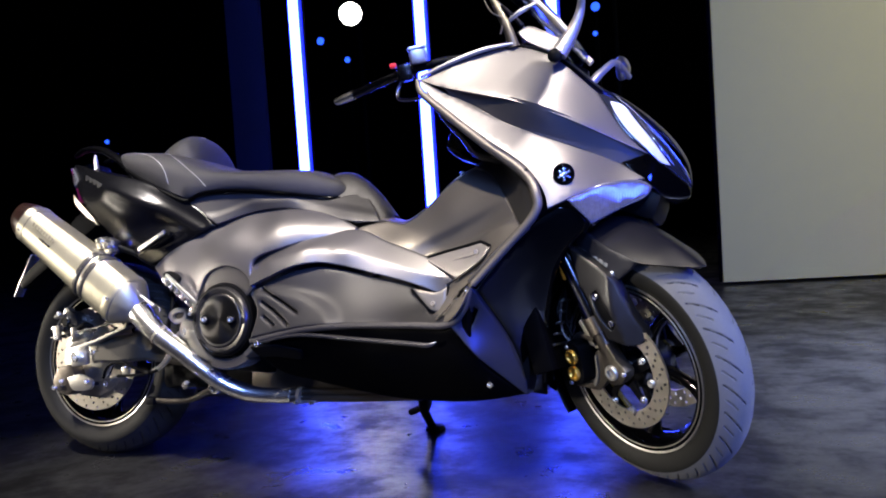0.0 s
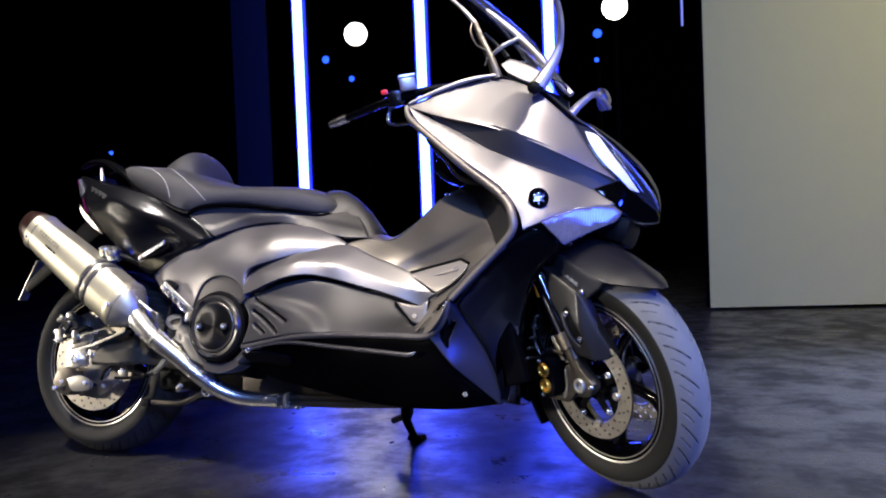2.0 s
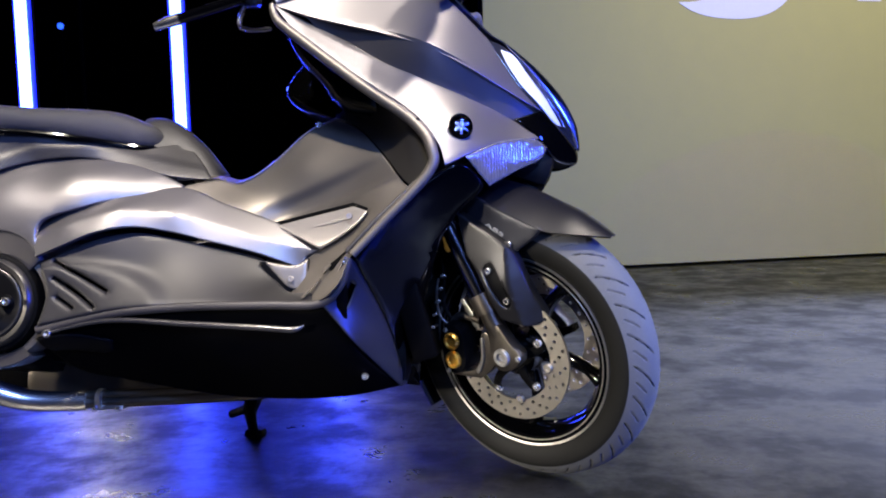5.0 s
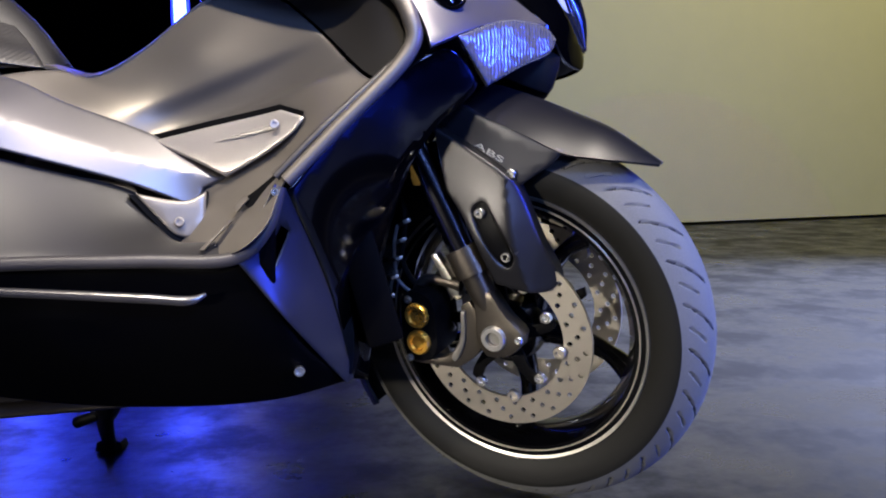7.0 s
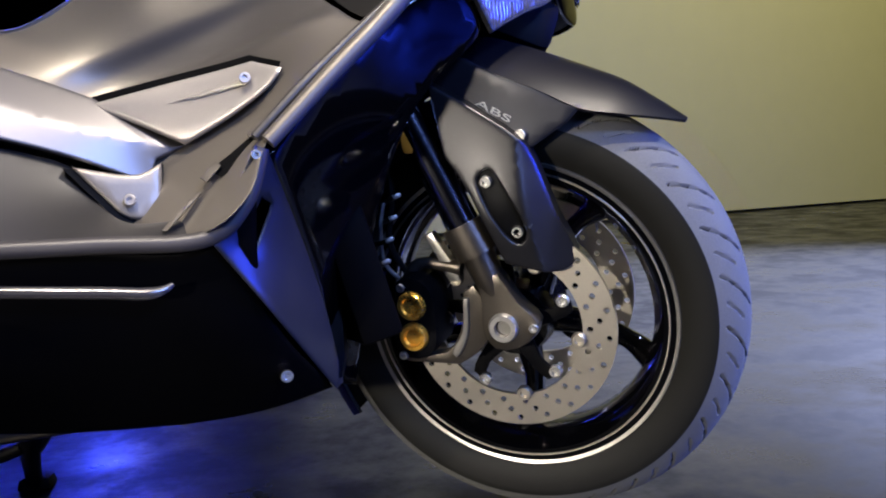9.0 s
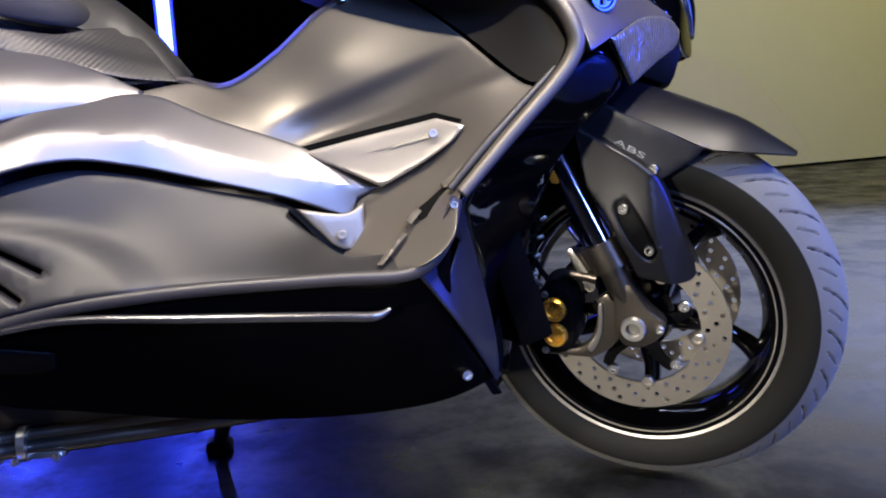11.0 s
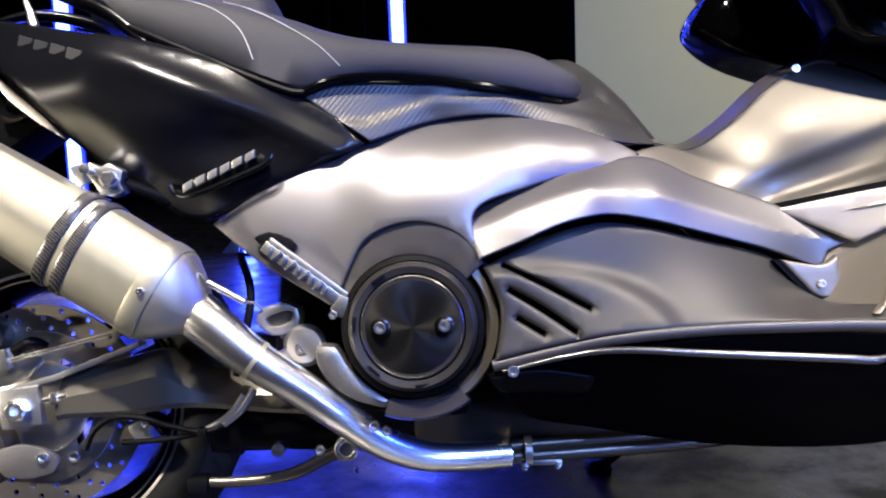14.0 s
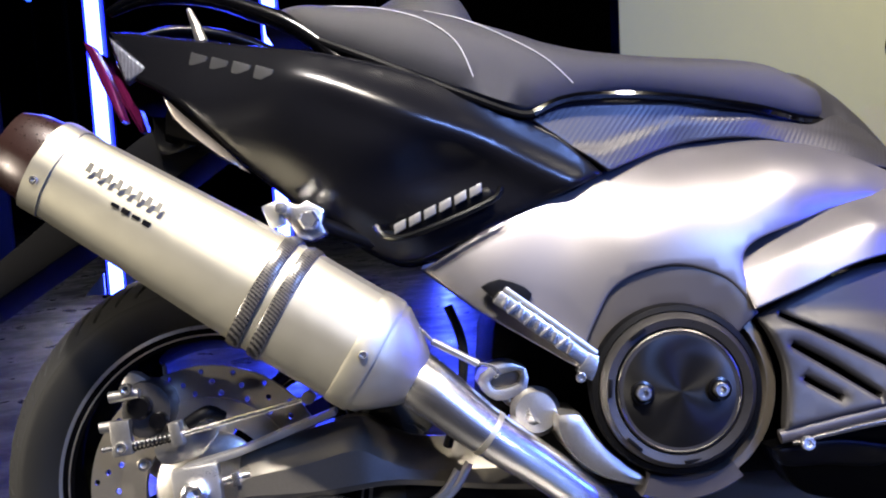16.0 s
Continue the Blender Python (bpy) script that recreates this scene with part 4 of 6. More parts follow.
shell("cowl_lower", scooter, GREY, [(1.100, 0.973, 1), (1.21, 0.912), (1.38, 0.815), (1.575, 0.736), (1.622, 0.702, 1), (1.546, 0.688), (1.474, 0.650, 1), (1.435, 0.628, 1), (1.425, 0.665), (1.385, 0.724), (1.28, 0.806), (1.145, 0.915)],
      [(1.10, 0.972, 0.193), (1.21, 0.912, 0.194), (1.38, 0.815, 0.210), (1.575, 0.740, 0.122), (1.62, 0.71, 0.118), (1.536, 0.683, 0.195), (1.474, 0.650, 0.255), (1.43, 0.64, 0.278), (1.385, 0.724, 0.258), (1.28, 0.806, 0.236), (1.145, 0.915, 0.204), (1.465, 0.715, 0.236)], r=0.0015, label="matte grey lower cowl")
both_tube("shield_edge", scooter, TUNNEL, [(1.096, -0.192, 0.974), (1.105, -0.197, 0.945), (1.136, -0.205, 0.913), (1.272, -0.238, 0.798), (1.376, -0.264, 0.716), (1.410, -0.283, 0.662), (1.404, -0.286, 0.614), (1.318, -0.286, 0.525), (1.262, -0.288, 0.468)], [0.005, 0.008, 0.010, 0.011, 0.011, 0.011, 0.010, 0.009, 0.008], segs=12)
shell("signal_lens", scooter, LENS, [(1.472, 0.648, 1), (1.548, 0.688), (1.616, 0.698), (1.636, 0.684, 1), (1.626, 0.664), (1.575, 0.634), (1.516, 0.597, 1)], [(1.474, 0.649, 0.256), (1.54, 0.684, 0.20), (1.62, 0.706, 0.126), (1.638, 0.69, 0.115), (1.575, 0.64, 0.168), (1.511, 0.598, 0.218)], r=0.004, label="clear faceted turn signal lens")
shell("beak", scooter, BLACKGLOSS, [(1.572, 0.742, 1), (1.628, 0.762, 1), (1.672, 0.725), (1.712, 0.690, 1), (1.708, 0.668), (1.66, 0.662), (1.634, 0.684), (1.600, 0.716)], [(1.58, 0.745, 0.126), (1.627, 0.774, 0.108), (1.714, 0.698, 0.004), (1.712, 0.68, 0.004), (1.632, 0.70, 0.112), (1.67, 0.735, 0.07)], r=0.004, t=0.004, label="glossy black beak")
shell("headlight", scooter, DARKGLASS, [(1.521, 0.910, 1), (1.553, 0.901), (1.605, 0.853), (1.655, 0.796), (1.694, 0.738), (1.712, 0.692, 1), (1.672, 0.727), (1.628, 0.764, 1), (1.585, 0.809), (1.555, 0.855)], [(1.521, 0.918, 0.118), (1.553, 0.91, 0.098), (1.605, 0.862, 0.082), (1.655, 0.805, 0.060), (1.694, 0.748, 0.032), (1.714, 0.702, 0.006), (1.627, 0.778, 0.103), (1.585, 0.821, 0.112)], r=0.003, t=0.003, label="clear headlight glass")
shell("headlight_reflector", scooter, HEADGLASS, [(1.548, 0.890, 1), (1.572, 0.884), (1.603, 0.842), (1.640, 0.790), (1.672, 0.738, 1), (1.655, 0.742), (1.630, 0.768), (1.590, 0.812), (1.561, 0.858)], [(1.521, 0.918, 0.121), (1.553, 0.91, 0.101), (1.605, 0.862, 0.085), (1.655, 0.805, 0.063), (1.694, 0.748, 0.035), (1.714, 0.702, 0.009), (1.627, 0.778, 0.106), (1.585, 0.821, 0.115)], r=0.002, t=0.004, label="bright white reflector behind the headlight glass")
shell("headlight_divider", scooter, CHROME, [(1.606, 0.848, 1), (1.612, 0.845, 1), (1.650, 0.792), (1.682, 0.738, 1), (1.677, 0.740, 1), (1.645, 0.790)], [(1.521, 0.918, 0.122), (1.553, 0.91, 0.102), (1.605, 0.862, 0.086), (1.655, 0.805, 0.064), (1.694, 0.748, 0.036), (1.714, 0.702, 0.010), (1.627, 0.778, 0.107), (1.585, 0.821, 0.116)], r=0.001, t=0.003)
both_tube("headlight_rim", scooter, CHROME, [(1.560, -0.099, 0.903), (1.607, -0.083, 0.856), (1.656, -0.060, 0.799), (1.695, -0.032, 0.741), (1.712, -0.008, 0.700)], [0.0015, 0.0028, 0.003, 0.003, 0.0015], segs=8)
rows = refine([(1.34, 1.044, 0.150), (1.44, 1.002, 0.152), (1.525, 0.924, 0.120), (1.56, 0.907, 0.098), (1.62, 0.859, 0.080), (1.675, 0.800, 0.056), (1.708, 0.742, 0.028), (1.715, 0.695, 0.006)], 24)
finish("nose_panel", thicken(loft([[(x, w * s, z + 0.012 * (1 - s * s)) for s in np.linspace(-1, 1, 15).tolist()] for x, z, w in rows], closed=False), 0.003), GUARD, scooter, "dark metallic nose panel")
rows = refine([(1.60, 0.690, 0.10), (1.67, 0.664, 0.05), (1.704, 0.672, 0.006)], 8)
finish("chin", thicken(loft([[(x, w * s, z) for s in np.linspace(-1, 1, 9).tolist()] for x, z, w in rows], closed=False), 0.004), BLACK, scooter)
finish("chin_duct", block((0.10, 0.18, 0.07), (1.60, 0, 0.655), (0, 20, 0), 0.02), BLACK, scooter)
finish("horn_bracket", block((0.035, 0.10, 0.03), (1.60, -0.02, 0.605), (0, 30, 0), 0.008), BLACK, scooter)
emb = lathe([(0.023, 0.004), (0.025, 0.0), (0.023, -0.004), (0.020, -0.004), (0.018, -0.002), (0.001, -0.002)], 40)
bmesh.ops.transform(emb, matrix=pose(1.465, -0.249, 0.705, 6, 0, 24), verts=emb.verts)
finish("round_badge", emb, BLACKGLOSS, scooter, "round dark badge with silver spokes")
for k in range(3):
    bar = block((0.0045, 0.003, 0.030), (0, -0.0035, 0), (0, 60 * k, 0), 0.001)
    bmesh.ops.transform(bar, matrix=pose(1.465, -0.249, 0.705, 6, 0, 24), verts=bar.verts)
    finish("badge_spoke", bar, CHROME, scooter)
bolt(scooter, (1.386, -0.272, 0.716), 0.004, 0.004, BLACK)

# inner shield towards the rider
lip = refine([(1.110, 0.965, 0.190), (1.150, 0.905, 0.204), (1.280, 0.79, 0.236), (1.378, 0.71, 0.262), (1.405, 0.655, 0.278), (1.398, 0.615, 0.278), (1.36, 0.575, 0.272)], 20)
finish("inner_shield", thicken(loft([[(x + 0.07 * (1 - s * s), w * s, z + 0.05 * (1 - s * s)) for s in np.linspace(-1, 1, 21).tolist()] for x, z, w in lip], closed=False), 0.004), BLACK, scooter, "dark inner leg shield")
SEAM = refine([(1.207, 0.0, 0.777), (1.199, 0.06, 0.771), (1.251, 0.10, 0.743), (1.311, 0.17, 0.674), (1.367, 0.245, 0.600), (1.398, 0.277, 0.612)], 26)
BROW = refine([(1.30, 0.0, 0.90), (1.30, 0.06, 0.895), (1.30, 0.12, 0.875), (1.30, 0.18, 0.840), (1.335, 0.236, 0.765), (1.397, 0.272, 0.690)], 26)
for side in (-1, 1):
    finish("knee_panel", thicken(loft([[((1 - v) * a[0] + v * b[0] + 0.06 * v * (1 - v), side * ((1 - v) * a[1] + v * b[1]), (1 - v) * a[2] + v * b[2]) for v in np.linspace(0, 1, 9).tolist()] for a, b in zip(SEAM, BROW)], closed=False), 0.003), KNEE, scooter, "knee panel above a seam, coloured as shaded")
rows = refine([(1.10, 0.972, 0.185), (1.20, 1.005, 0.17), (1.30, 1.03, 0.15), (1.36, 1.042, 0.15)], 10)
finish("dashboard", thicken(loft([[(x, w * s, z + 0.02 * (1 - s * s)) for s in np.linspace(-1, 1, 11).tolist()] for x, z, w in rows], closed=False), 0.004), BLACK, scooter)
for side in (-1, 1):
    deep, wide = (0.05, 0.165) if side < 0 else (0.0, 0.215)
    rows = refine([(0.955, 1.150, 0.085, 0.195), (0.925, 1.105, 0.070, 0.205), (0.890, 1.070, 0.062, 0.215), (0.855, 1.054, 0.060, 0.215), (0.830, 1.064, 0.055, 0.210), (0.802, 1.100, 0.052, 0.205), (0.780, 1.160, 0.045, 0.195), (0.765, 1.215, 0.05, 0.175)] if side > 0 else [(0.962, 1.11 + deep, 0.085, wide - 0.02), (0.948, 1.072 + deep, 0.070, wide - 0.004), (0.918, 1.060 + deep, 0.062, wide), (0.86, 1.086 + deep, 0.058, wide), (0.81, 1.130 + deep, 0.052, wide - 0.008), (0.782, 1.172 + deep * 0.5, 0.045, wide - 0.02), (0.765, 1.215, 0.05, wide - 0.04)], 22)
    rings = []
    for z, xb, y0, y1 in rows:
        ring = []
        for k in range(24):
            a = 2 * math.pi * k / 24
            ca, sa = math.cos(a), math.sin(a)
            ring.append(((xb + 1.31) / 2 - (1.31 - xb) / 2 * math.copysign(abs(ca) ** 0.6, ca), side * ((y0 + y1) / 2 + (y1 - y0) / 2 * math.copysign(abs(sa) ** 0.6, sa)), z + 0.02 * ca))
        rings.append(ring)
    finish("glove_box", loft(rings), BLACKGLOSS, scooter, "glossy black glove box lid", 60)
bolt(scooter, (1.162, -0.060, 0.757), 0.007, 0.006)

# screen, mirrors
GLASS = bpy.data.materials.new("smoked_screen")
GLASS.use_nodes = True
gb = GLASS.node_tree.nodes["Principled BSDF"]
gb.inputs["Base Color"].default_value = (0.35, 0.38, 0.45, 1)
gb.inputs["Roughness"].default_value, gb.inputs["Transmission Weight"].default_value, gb.inputs["IOR"].default_value = 0.03, 0.95, 1.15
rows = refine([(1.475, 1.045, 0.120), (1.440, 1.100, 0.138), (1.375, 1.188, 0.155), (1.313, 1.249, 0.165), (1.244, 1.315, 0.165), (1.150, 1.400, 0.140)], 18)
finish("windscreen", thicken(loft([[(x - 0.05 * s * s, w * s, z) for s in np.linspace(-1, 1, 17).tolist()] for x, z, w in rows], closed=False), 0.004), GLASS, scooter, "smoked curved windscreen")
both_tube("screen_beam", scooter, PLATE, [(1.462, -0.122, 1.055), (1.420, -0.132, 1.103), (1.372, -0.140, 1.155), (1.324, -0.146, 1.200), (1.300, -0.148, 1.222)], [0.009, 0.0085, 0.008, 0.007, 0.004], segs=10, flat=0.7)
both_tube("screen_strut", scooter, DARKMETAL, [(1.330, -0.150, 1.035), (1.318, -0.152, 1.078), (1.292, -0.150, 1.135), (1.266, -0.146, 1.195)], [0.016, 0.012, 0.010, 0.007], segs=10, flat=0.7)
both_tube("screen_arm", scooter, PLATE, [(1.268, -0.146, 1.192), (1.235, -0.146, 1.232), (1.195, -0.146, 1.272)], [0.007, 0.005, 0.004], segs=8)
both_tube("screen_link", scooter, CAST, [(1.315, -0.148, 1.100), (1.345, -0.148, 1.120), (1.385, -0.142, 1.138)], [0.005, 0.006, 0.005], segs=8)
both_tube("adjuster_cable", scooter, DARKMETAL, [(1.262, -0.152, 1.192), (1.262, -0.160, 1.160), (1.280, -0.162, 1.125), (1.306, -0.158, 1.105), (1.300, -0.158, 1.070)], 0.0022, segs=6)
shell("dash_cheek", scooter, GREY, [(1.338, 1.072, 1), (1.362, 1.086), (1.405, 1.068), (1.452, 1.038, 1), (1.452, 1.008, 1), (1.415, 1.014), (1.360, 1.044, 1)], [(1.34, 1.07, 0.150), (1.40, 1.07, 0.142), (1.455, 1.035, 0.140), (1.45, 1.01, 0.152), (1.36, 1.045, 0.156)], r=0.004, t=0.010, label="grey cheek beside the dashboard")
both_tube("dash_edge", scooter, PLATE, [(1.104, -0.191, 0.980), (1.186, -0.184, 1.010), (1.265, -0.173, 1.033), (1.330, -0.158, 1.043)], [0.004, 0.006, 0.006, 0.003], segs=10)
for side in (-1, 1):
    mirror = new("mirror")
    mirror.parent = scooter
    finish("mirror_arm", tube([(1.443, -0.172, 0.998), (1.464, -0.164, 1.032), (1.487, -0.166, 1.072), (1.500, -0.176, 1.108), (1.510, -0.215, 1.150), (1.515, -0.300, 1.180)] if side < 0 else [(1.437, 0.172, 0.992), (1.452, 0.180, 1.020), (1.478, 0.205, 1.055), (1.505, 0.25, 1.085), (1.515, 0.405, 1.085)], [0.020, 0.017, 0.012, 0.009, 0.008, 0.008] if side < 0 else [0.016, 0.013, 0.010, 0.009, 0.009], 12), PLATE, mirror)
    rows = refine([(1.46, 0.02, 0.01), (1.475, 0.095, 0.045), (1.50, 0.12, 0.058), (1.525, 0.115, 0.05), (1.545, 0.06, 0.02)] if side < 0 else [(1.478, 0.05, 0.03), (1.482, 0.10, 0.054), (1.495, 0.11, 0.055), (1.508, 0.09, 0.042), (1.516, 0.05, 0.015)], 12)
    finish("mirror_head", loft([[(x, side * (0.38 if side < 0 else 0.425) + (0.8 if side < 0 else 0.42) * a * math.cos(t_), (1.20 if side < 0 else 1.118) + (0.8 if side < 0 else 0.62) * b * math.sin(t_)) for t_ in np.linspace(0, 2 * math.pi, 20, endpoint=False).tolist()] for x, a, b in rows]), CAST, mirror, "mirror housing")
    knob = lathe([(0.016, 0.0), (0.016, -0.012), (0.010, -0.016), (0.001, -0.016)], 20)
    bmesh.ops.transform(knob, matrix=pose(1.437, side * 0.178, 0.992, 0, 0, 0 if side < 0 else 180), verts=knob.verts)
    finish("mirror_knob", knob, BLACK, mirror)

# ---------------------------------------------------------------- scooter: fork, front brake, fender, handlebar
def fork(name, bm, material, label="", parent=None):
    return finish(name, bm, material, parent or scooter, label, xf=STEER)


rows = refine([(1.535, 0.618, 0.612, 0.070), (1.57, 0.637, 0.612, 0.082), (1.61, 0.628, 0.597, 0.086), (1.66, 0.610, 0.575, 0.084), (1.706, 0.592, 0.552, 0.079), (1.745, 0.575, 0.543, 0.062), (1.785, 0.549, 0.534, 0.036), (1.815, 0.528, 0.526, 0.010)], 30)
fork("fender", thicken(loft([[(x, w * s, ze + (zc - ze) * (1 - abs(s) ** 1.6)) for s in np.linspace(-1, 1, 15).tolist()] for x, zc, ze, w in rows], closed=False), 0.004), FENDER, "dark metallic front fender")
shell("fender_side", scooter, BLUEBLACK, [(1.520, 0.590, 1), (1.545, 0.618), (1.572, 0.616, 1), (1.610, 0.598), (1.706, 0.5545, 1), (1.688, 0.536), (1.675, 0.528), (1.640, 0.505, 1), (1.585, 0.545)], [(1.52, 0.59, 0.078), (1.61, 0.598, 0.087), (1.706, 0.553, 0.079), (1.64, 0.505, 0.088), (1.58, 0.55, 0.086)], r=0.004, t=0.006, xf=STEER)
# inner wheel arch, close round the tyre
rows = []
for k in range(25):
    a = radians(76 + (212 - 76) * k / 24)
    rr = 0.296
    rows.append([(FRONT.x + (rr - 0.05 * max(0, abs(s) - 0.75) / 0.25 * 0.6) * math.cos(a), 0.073 * s, FRONT.z + (rr - 0.05 * max(0, abs(s) - 0.75) / 0.25 * 0.6) * math.sin(a)) for s in np.linspace(-1, 1, 13).tolist()])
fork("wheel_arch", thicken(loft(rows, closed=False), 0.004), BLACK, "black inner mudguard")
words = bpy.data.curves.new("fender_print", "FONT")
words.body, words.size, words.extrude, words.align_x, words.align_y = "ABS", 0.020, 0.0006, "CENTER", "CENTER"
sample = new("fender_print", words)
bpy.context.view_layer.update()
flat = bpy.data.meshes.new_from_object(sample.evaluated_get(bpy.context.evaluated_depsgraph_get()))
bpy.data.objects.remove(sample)
for side in (-1, 1):
    bm = bmesh.new()
    bm.from_mesh(flat)
    bmesh.ops.transform(bm, matrix=pose(1.607, side * 0.0905, 0.555, 90, 0, 0 if side < 0 else 180) @ Matrix.Rotation(radians(-30 if side < 0 else 30), 4, "Z") @ Matrix.Diagonal((1.4, 0.55, 1, 1)), verts=bm.verts)
    fork("fender_print", bm, PALEPRINT, "pale printed letters")
bolt(scooter, (1.638, -0.090, 0.527), 0.007, 0.006, xf=STEER)
for side in (-1, 1):
    y = side * 0.098
    fork("fork_tube", tube([(1.42, y, 0.73), (1.573, y, 0.400)], 0.0205, 24), BLUECHROME, "polished fork tube")
    fork("fork_seal", tube([(1.562, y, 0.424), (1.579, y, 0.387)], 0.027, 24), DARKMETAL)
    fork("fork_leg", tube([(1.573, y, 0.400), (1.590, y, 0.357), (1.603, y, 0.328)], [0.022, 0.019, 0.014], 18), DARKMETAL)
    fork("axle_lug", prism([(1.578, 0.362, 1), (1.606, 0.366, 1), (1.628, 0.332), (1.652, 0.306), (1.648, 0.290), (1.625, 0.272), (1.596, 0.270), (1.582, 0.292), (1.582, 0.330)], y - 0.016, y + 0.014, 0.005), DARKMETAL)
    fork("caliper_bracket", prism([(1.572, 0.350, 1), (1.592, 0.318), (1.590, 0.285), (1.572, 0.262), (1.547, 0.245, 1), (1.475, 0.245, 1), (1.472, 0.257, 1), (1.530, 0.261), (1.546, 0.278), (1.556, 0.310), (1.558, 0.340, 1)], y - 0.012, y + 0.008, 0.004), DARKMETAL)
    fork("bracket_rib", prism([(1.560, 0.335, 1), (1.566, 0.335, 1), (1.562, 0.285), (1.545, 0.256), (1.540, 0.262), (1.555, 0.288)], y - 0.017, y - 0.010, 0.002), CAST)
    fork("bracket_strut", prism([(1.512, 0.410, 1), (1.522, 0.414, 1), (1.548, 0.372), (1.556, 0.352, 1), (1.540, 0.352, 1), (1.527, 0.380)], y - 0.006, y + 0.010, 0.003), CAST)
    fork("caliper", prism([(1.474, 0.352, 1), (1.49, 0.365), (1.520, 0.352), (1.528, 0.31), (1.522, 0.268), (1.50, 0.255), (1.474, 0.262), (1.468, 0.30)], y - 0.030, y + 0.042, 0.008), BLACK, "black brake caliper with two gold pistons")
    fork("caliper_arm", tube([(1.484, y, 0.352), (1.494, y, 0.368), (1.512, y, 0.374), (1.556, y, 0.368)], [0.009, 0.008, 0.0075, 0.010], 10), DARKMETAL)
    for gz in (0.3275, 0.2875):
        cup = lathe([(0.0185, 0.01), (0.0185, -0.006), (0.016, -0.010), (0.012, -0.010), (0.010, -0.006), (0.0005, -0.007)], 28)
        bmesh.ops.transform(cup, matrix=pose(1.498, y + side * 0.028 if side > 0 else y - 0.028, gz, 0, 0, 0 if side < 0 else 180), verts=cup.verts)
        fork("caliper_piston_cap", cup, GOLD, "gold anodised piston cap")
    nut = lathe([(0.0185, 0.02), (0.0185, -0.019), (0.0165, -0.022), (0.0105, -0.022), (0.0100, -0.008), (0.0005, -0.008)], 28)
    bmesh.ops.transform(nut, matrix=pose(1.609, y, 0.299, 0, 0, 0 if side < 0 else 180), verts=nut.verts)
    fork("axle_end", nut, ALU)
    sock = lathe([(0.0100, 0.0), (0.0100, -0.0125), (0.0005, -0.0125)], 6)
    bmesh.ops.transform(sock, matrix=pose(1.609, y, 0.299, 0, 0, 0 if side < 0 else 180), verts=sock.verts)
    fork("axle_socket", sock, BLACK)
    bolt(scooter, (1.646, y - 0.014, 0.300), 0.006, 0.006, xf=STEER)
    # carrier of the disc
    for k in range(5):
        a = radians(20 + 72 * k)
        carrier = prism([(0.030, -0.012, 1), (0.060, -0.012), (0.083, -0.007), (0.085, 0.007), (0.060, 0.004), (0.030, 0.012, 1)], -0.003, 0.003, 0.001)
        bmesh.ops.transform(carrier, matrix=pose(0, side * 0.070, 0) @ Matrix.Rotation(-a, 4, "Y"), verts=carrier.verts)
        finish("disc_carrier", carrier, BLACK, front_wheel)
    for k in range(10):
        a = radians(-8 + 36 * k)
        rr = 0.079 if k % 2 else 0.0885
        if side < 0:
            bolt(front_wheel, (rr * math.cos(a), -0.076, rr * math.sin(a)), 0.0085 if k % 2 else 0.0095, 0.007, CHROME if k % 2 else STEEL, name="disc_bolt")
    for bx, bz in ((1.485, 0.350), (1.481, 0.262)):
        bolt(scooter, (bx, y - 0.028, bz), 0.0055, 0.006, CAST, xf=STEER)
    fork("brake_hose", tube([(1.483, y, 0.36), (1.462, y * 0.98, 0.40), (1.468, y * 0.9, 0.47), (1.45, y * 0.8, 0.56)], 0.0045, 8), BLACK)
    fork("sensor_wire", tube([(1.478, y * 1.05, 0.35), (1.458, y * 1.1, 0.375), (1.456, y * 1.08, 0.42), (1.46, y, 0.45)], 0.0028, 8), CAST)
    fork("reflector", prism([(1.494, 0.558, 1), (1.505, 0.566), (1.512, 0.542), (1.521, 0.517), (1.502, 0.513), (1.499, 0.535)], y - 0.020, y + 0.012, 0.003), AMBER, "amber fork reflector")
G_CTRL = [(1.536, 0.59, 0.112), (1.644, 0.519, 0.106), (1.69, 0.376, 0.104), (1.618, 0.38, 0.118), (1.576, 0.472, 0.120), (1.62, 0.45, 0.124)]
GROOVE = [(1.590, 0.482), (1.604, 0.492), (1.615, 0.480), (1.645, 0.416), (1.636, 0.404), (1.623, 0.412)]


def bevelled(x, z):
    # the front flank falls away from a sharp ridge
    d = x - np.interp(z, [0.365, 0.371, 0.446, 0.500, 0.520, 0.540, 0.60], [1.663, 1.661, 1.645, 1.638, 1.636, 1.660, 1.70])
    return -0.85 * np.clip(d, 0, 0.05)


shell("fork_guard", scooter, GUARD, [(1.536, 0.592, 1), (1.585, 0.562), (1.640, 0.522), (1.652, 0.500), (1.672, 0.440), (1.692, 0.376), (1.681, 0.366), (1.618, 0.380, 1), (1.592, 0.44), (1.574, 0.475), (1.552, 0.507, 1)], G_CTRL, r=0.003, t=0.02, h=0.006, holes=[GROOVE], waves=bevelled, xf=STEER, angle=22, label="matte grey fork guard with a bolted slot")
shell("guard_slot", scooter, BLACK, GROOVE, [(a, b, c - 0.006) for a, b, c in G_CTRL], r=0.001, t=0.004, h=0.010, xf=STEER)
bolt(scooter, (1.601, -0.113, 0.478), 0.0075, 0.009, xf=STEER)
bolt(scooter, (1.634, -0.109, 0.418), 0.0075, 0.009, xf=STEER)
fork("axle", tube([(1.612, -0.115, 0.300), (1.612, 0.115, 0.300)], 0.010, 14), CAST)
fork("lower_yoke", block((0.08, 0.26, 0.05), (1.445, 0, 0.68), (0, -25, 0), 0.012), BLACK)
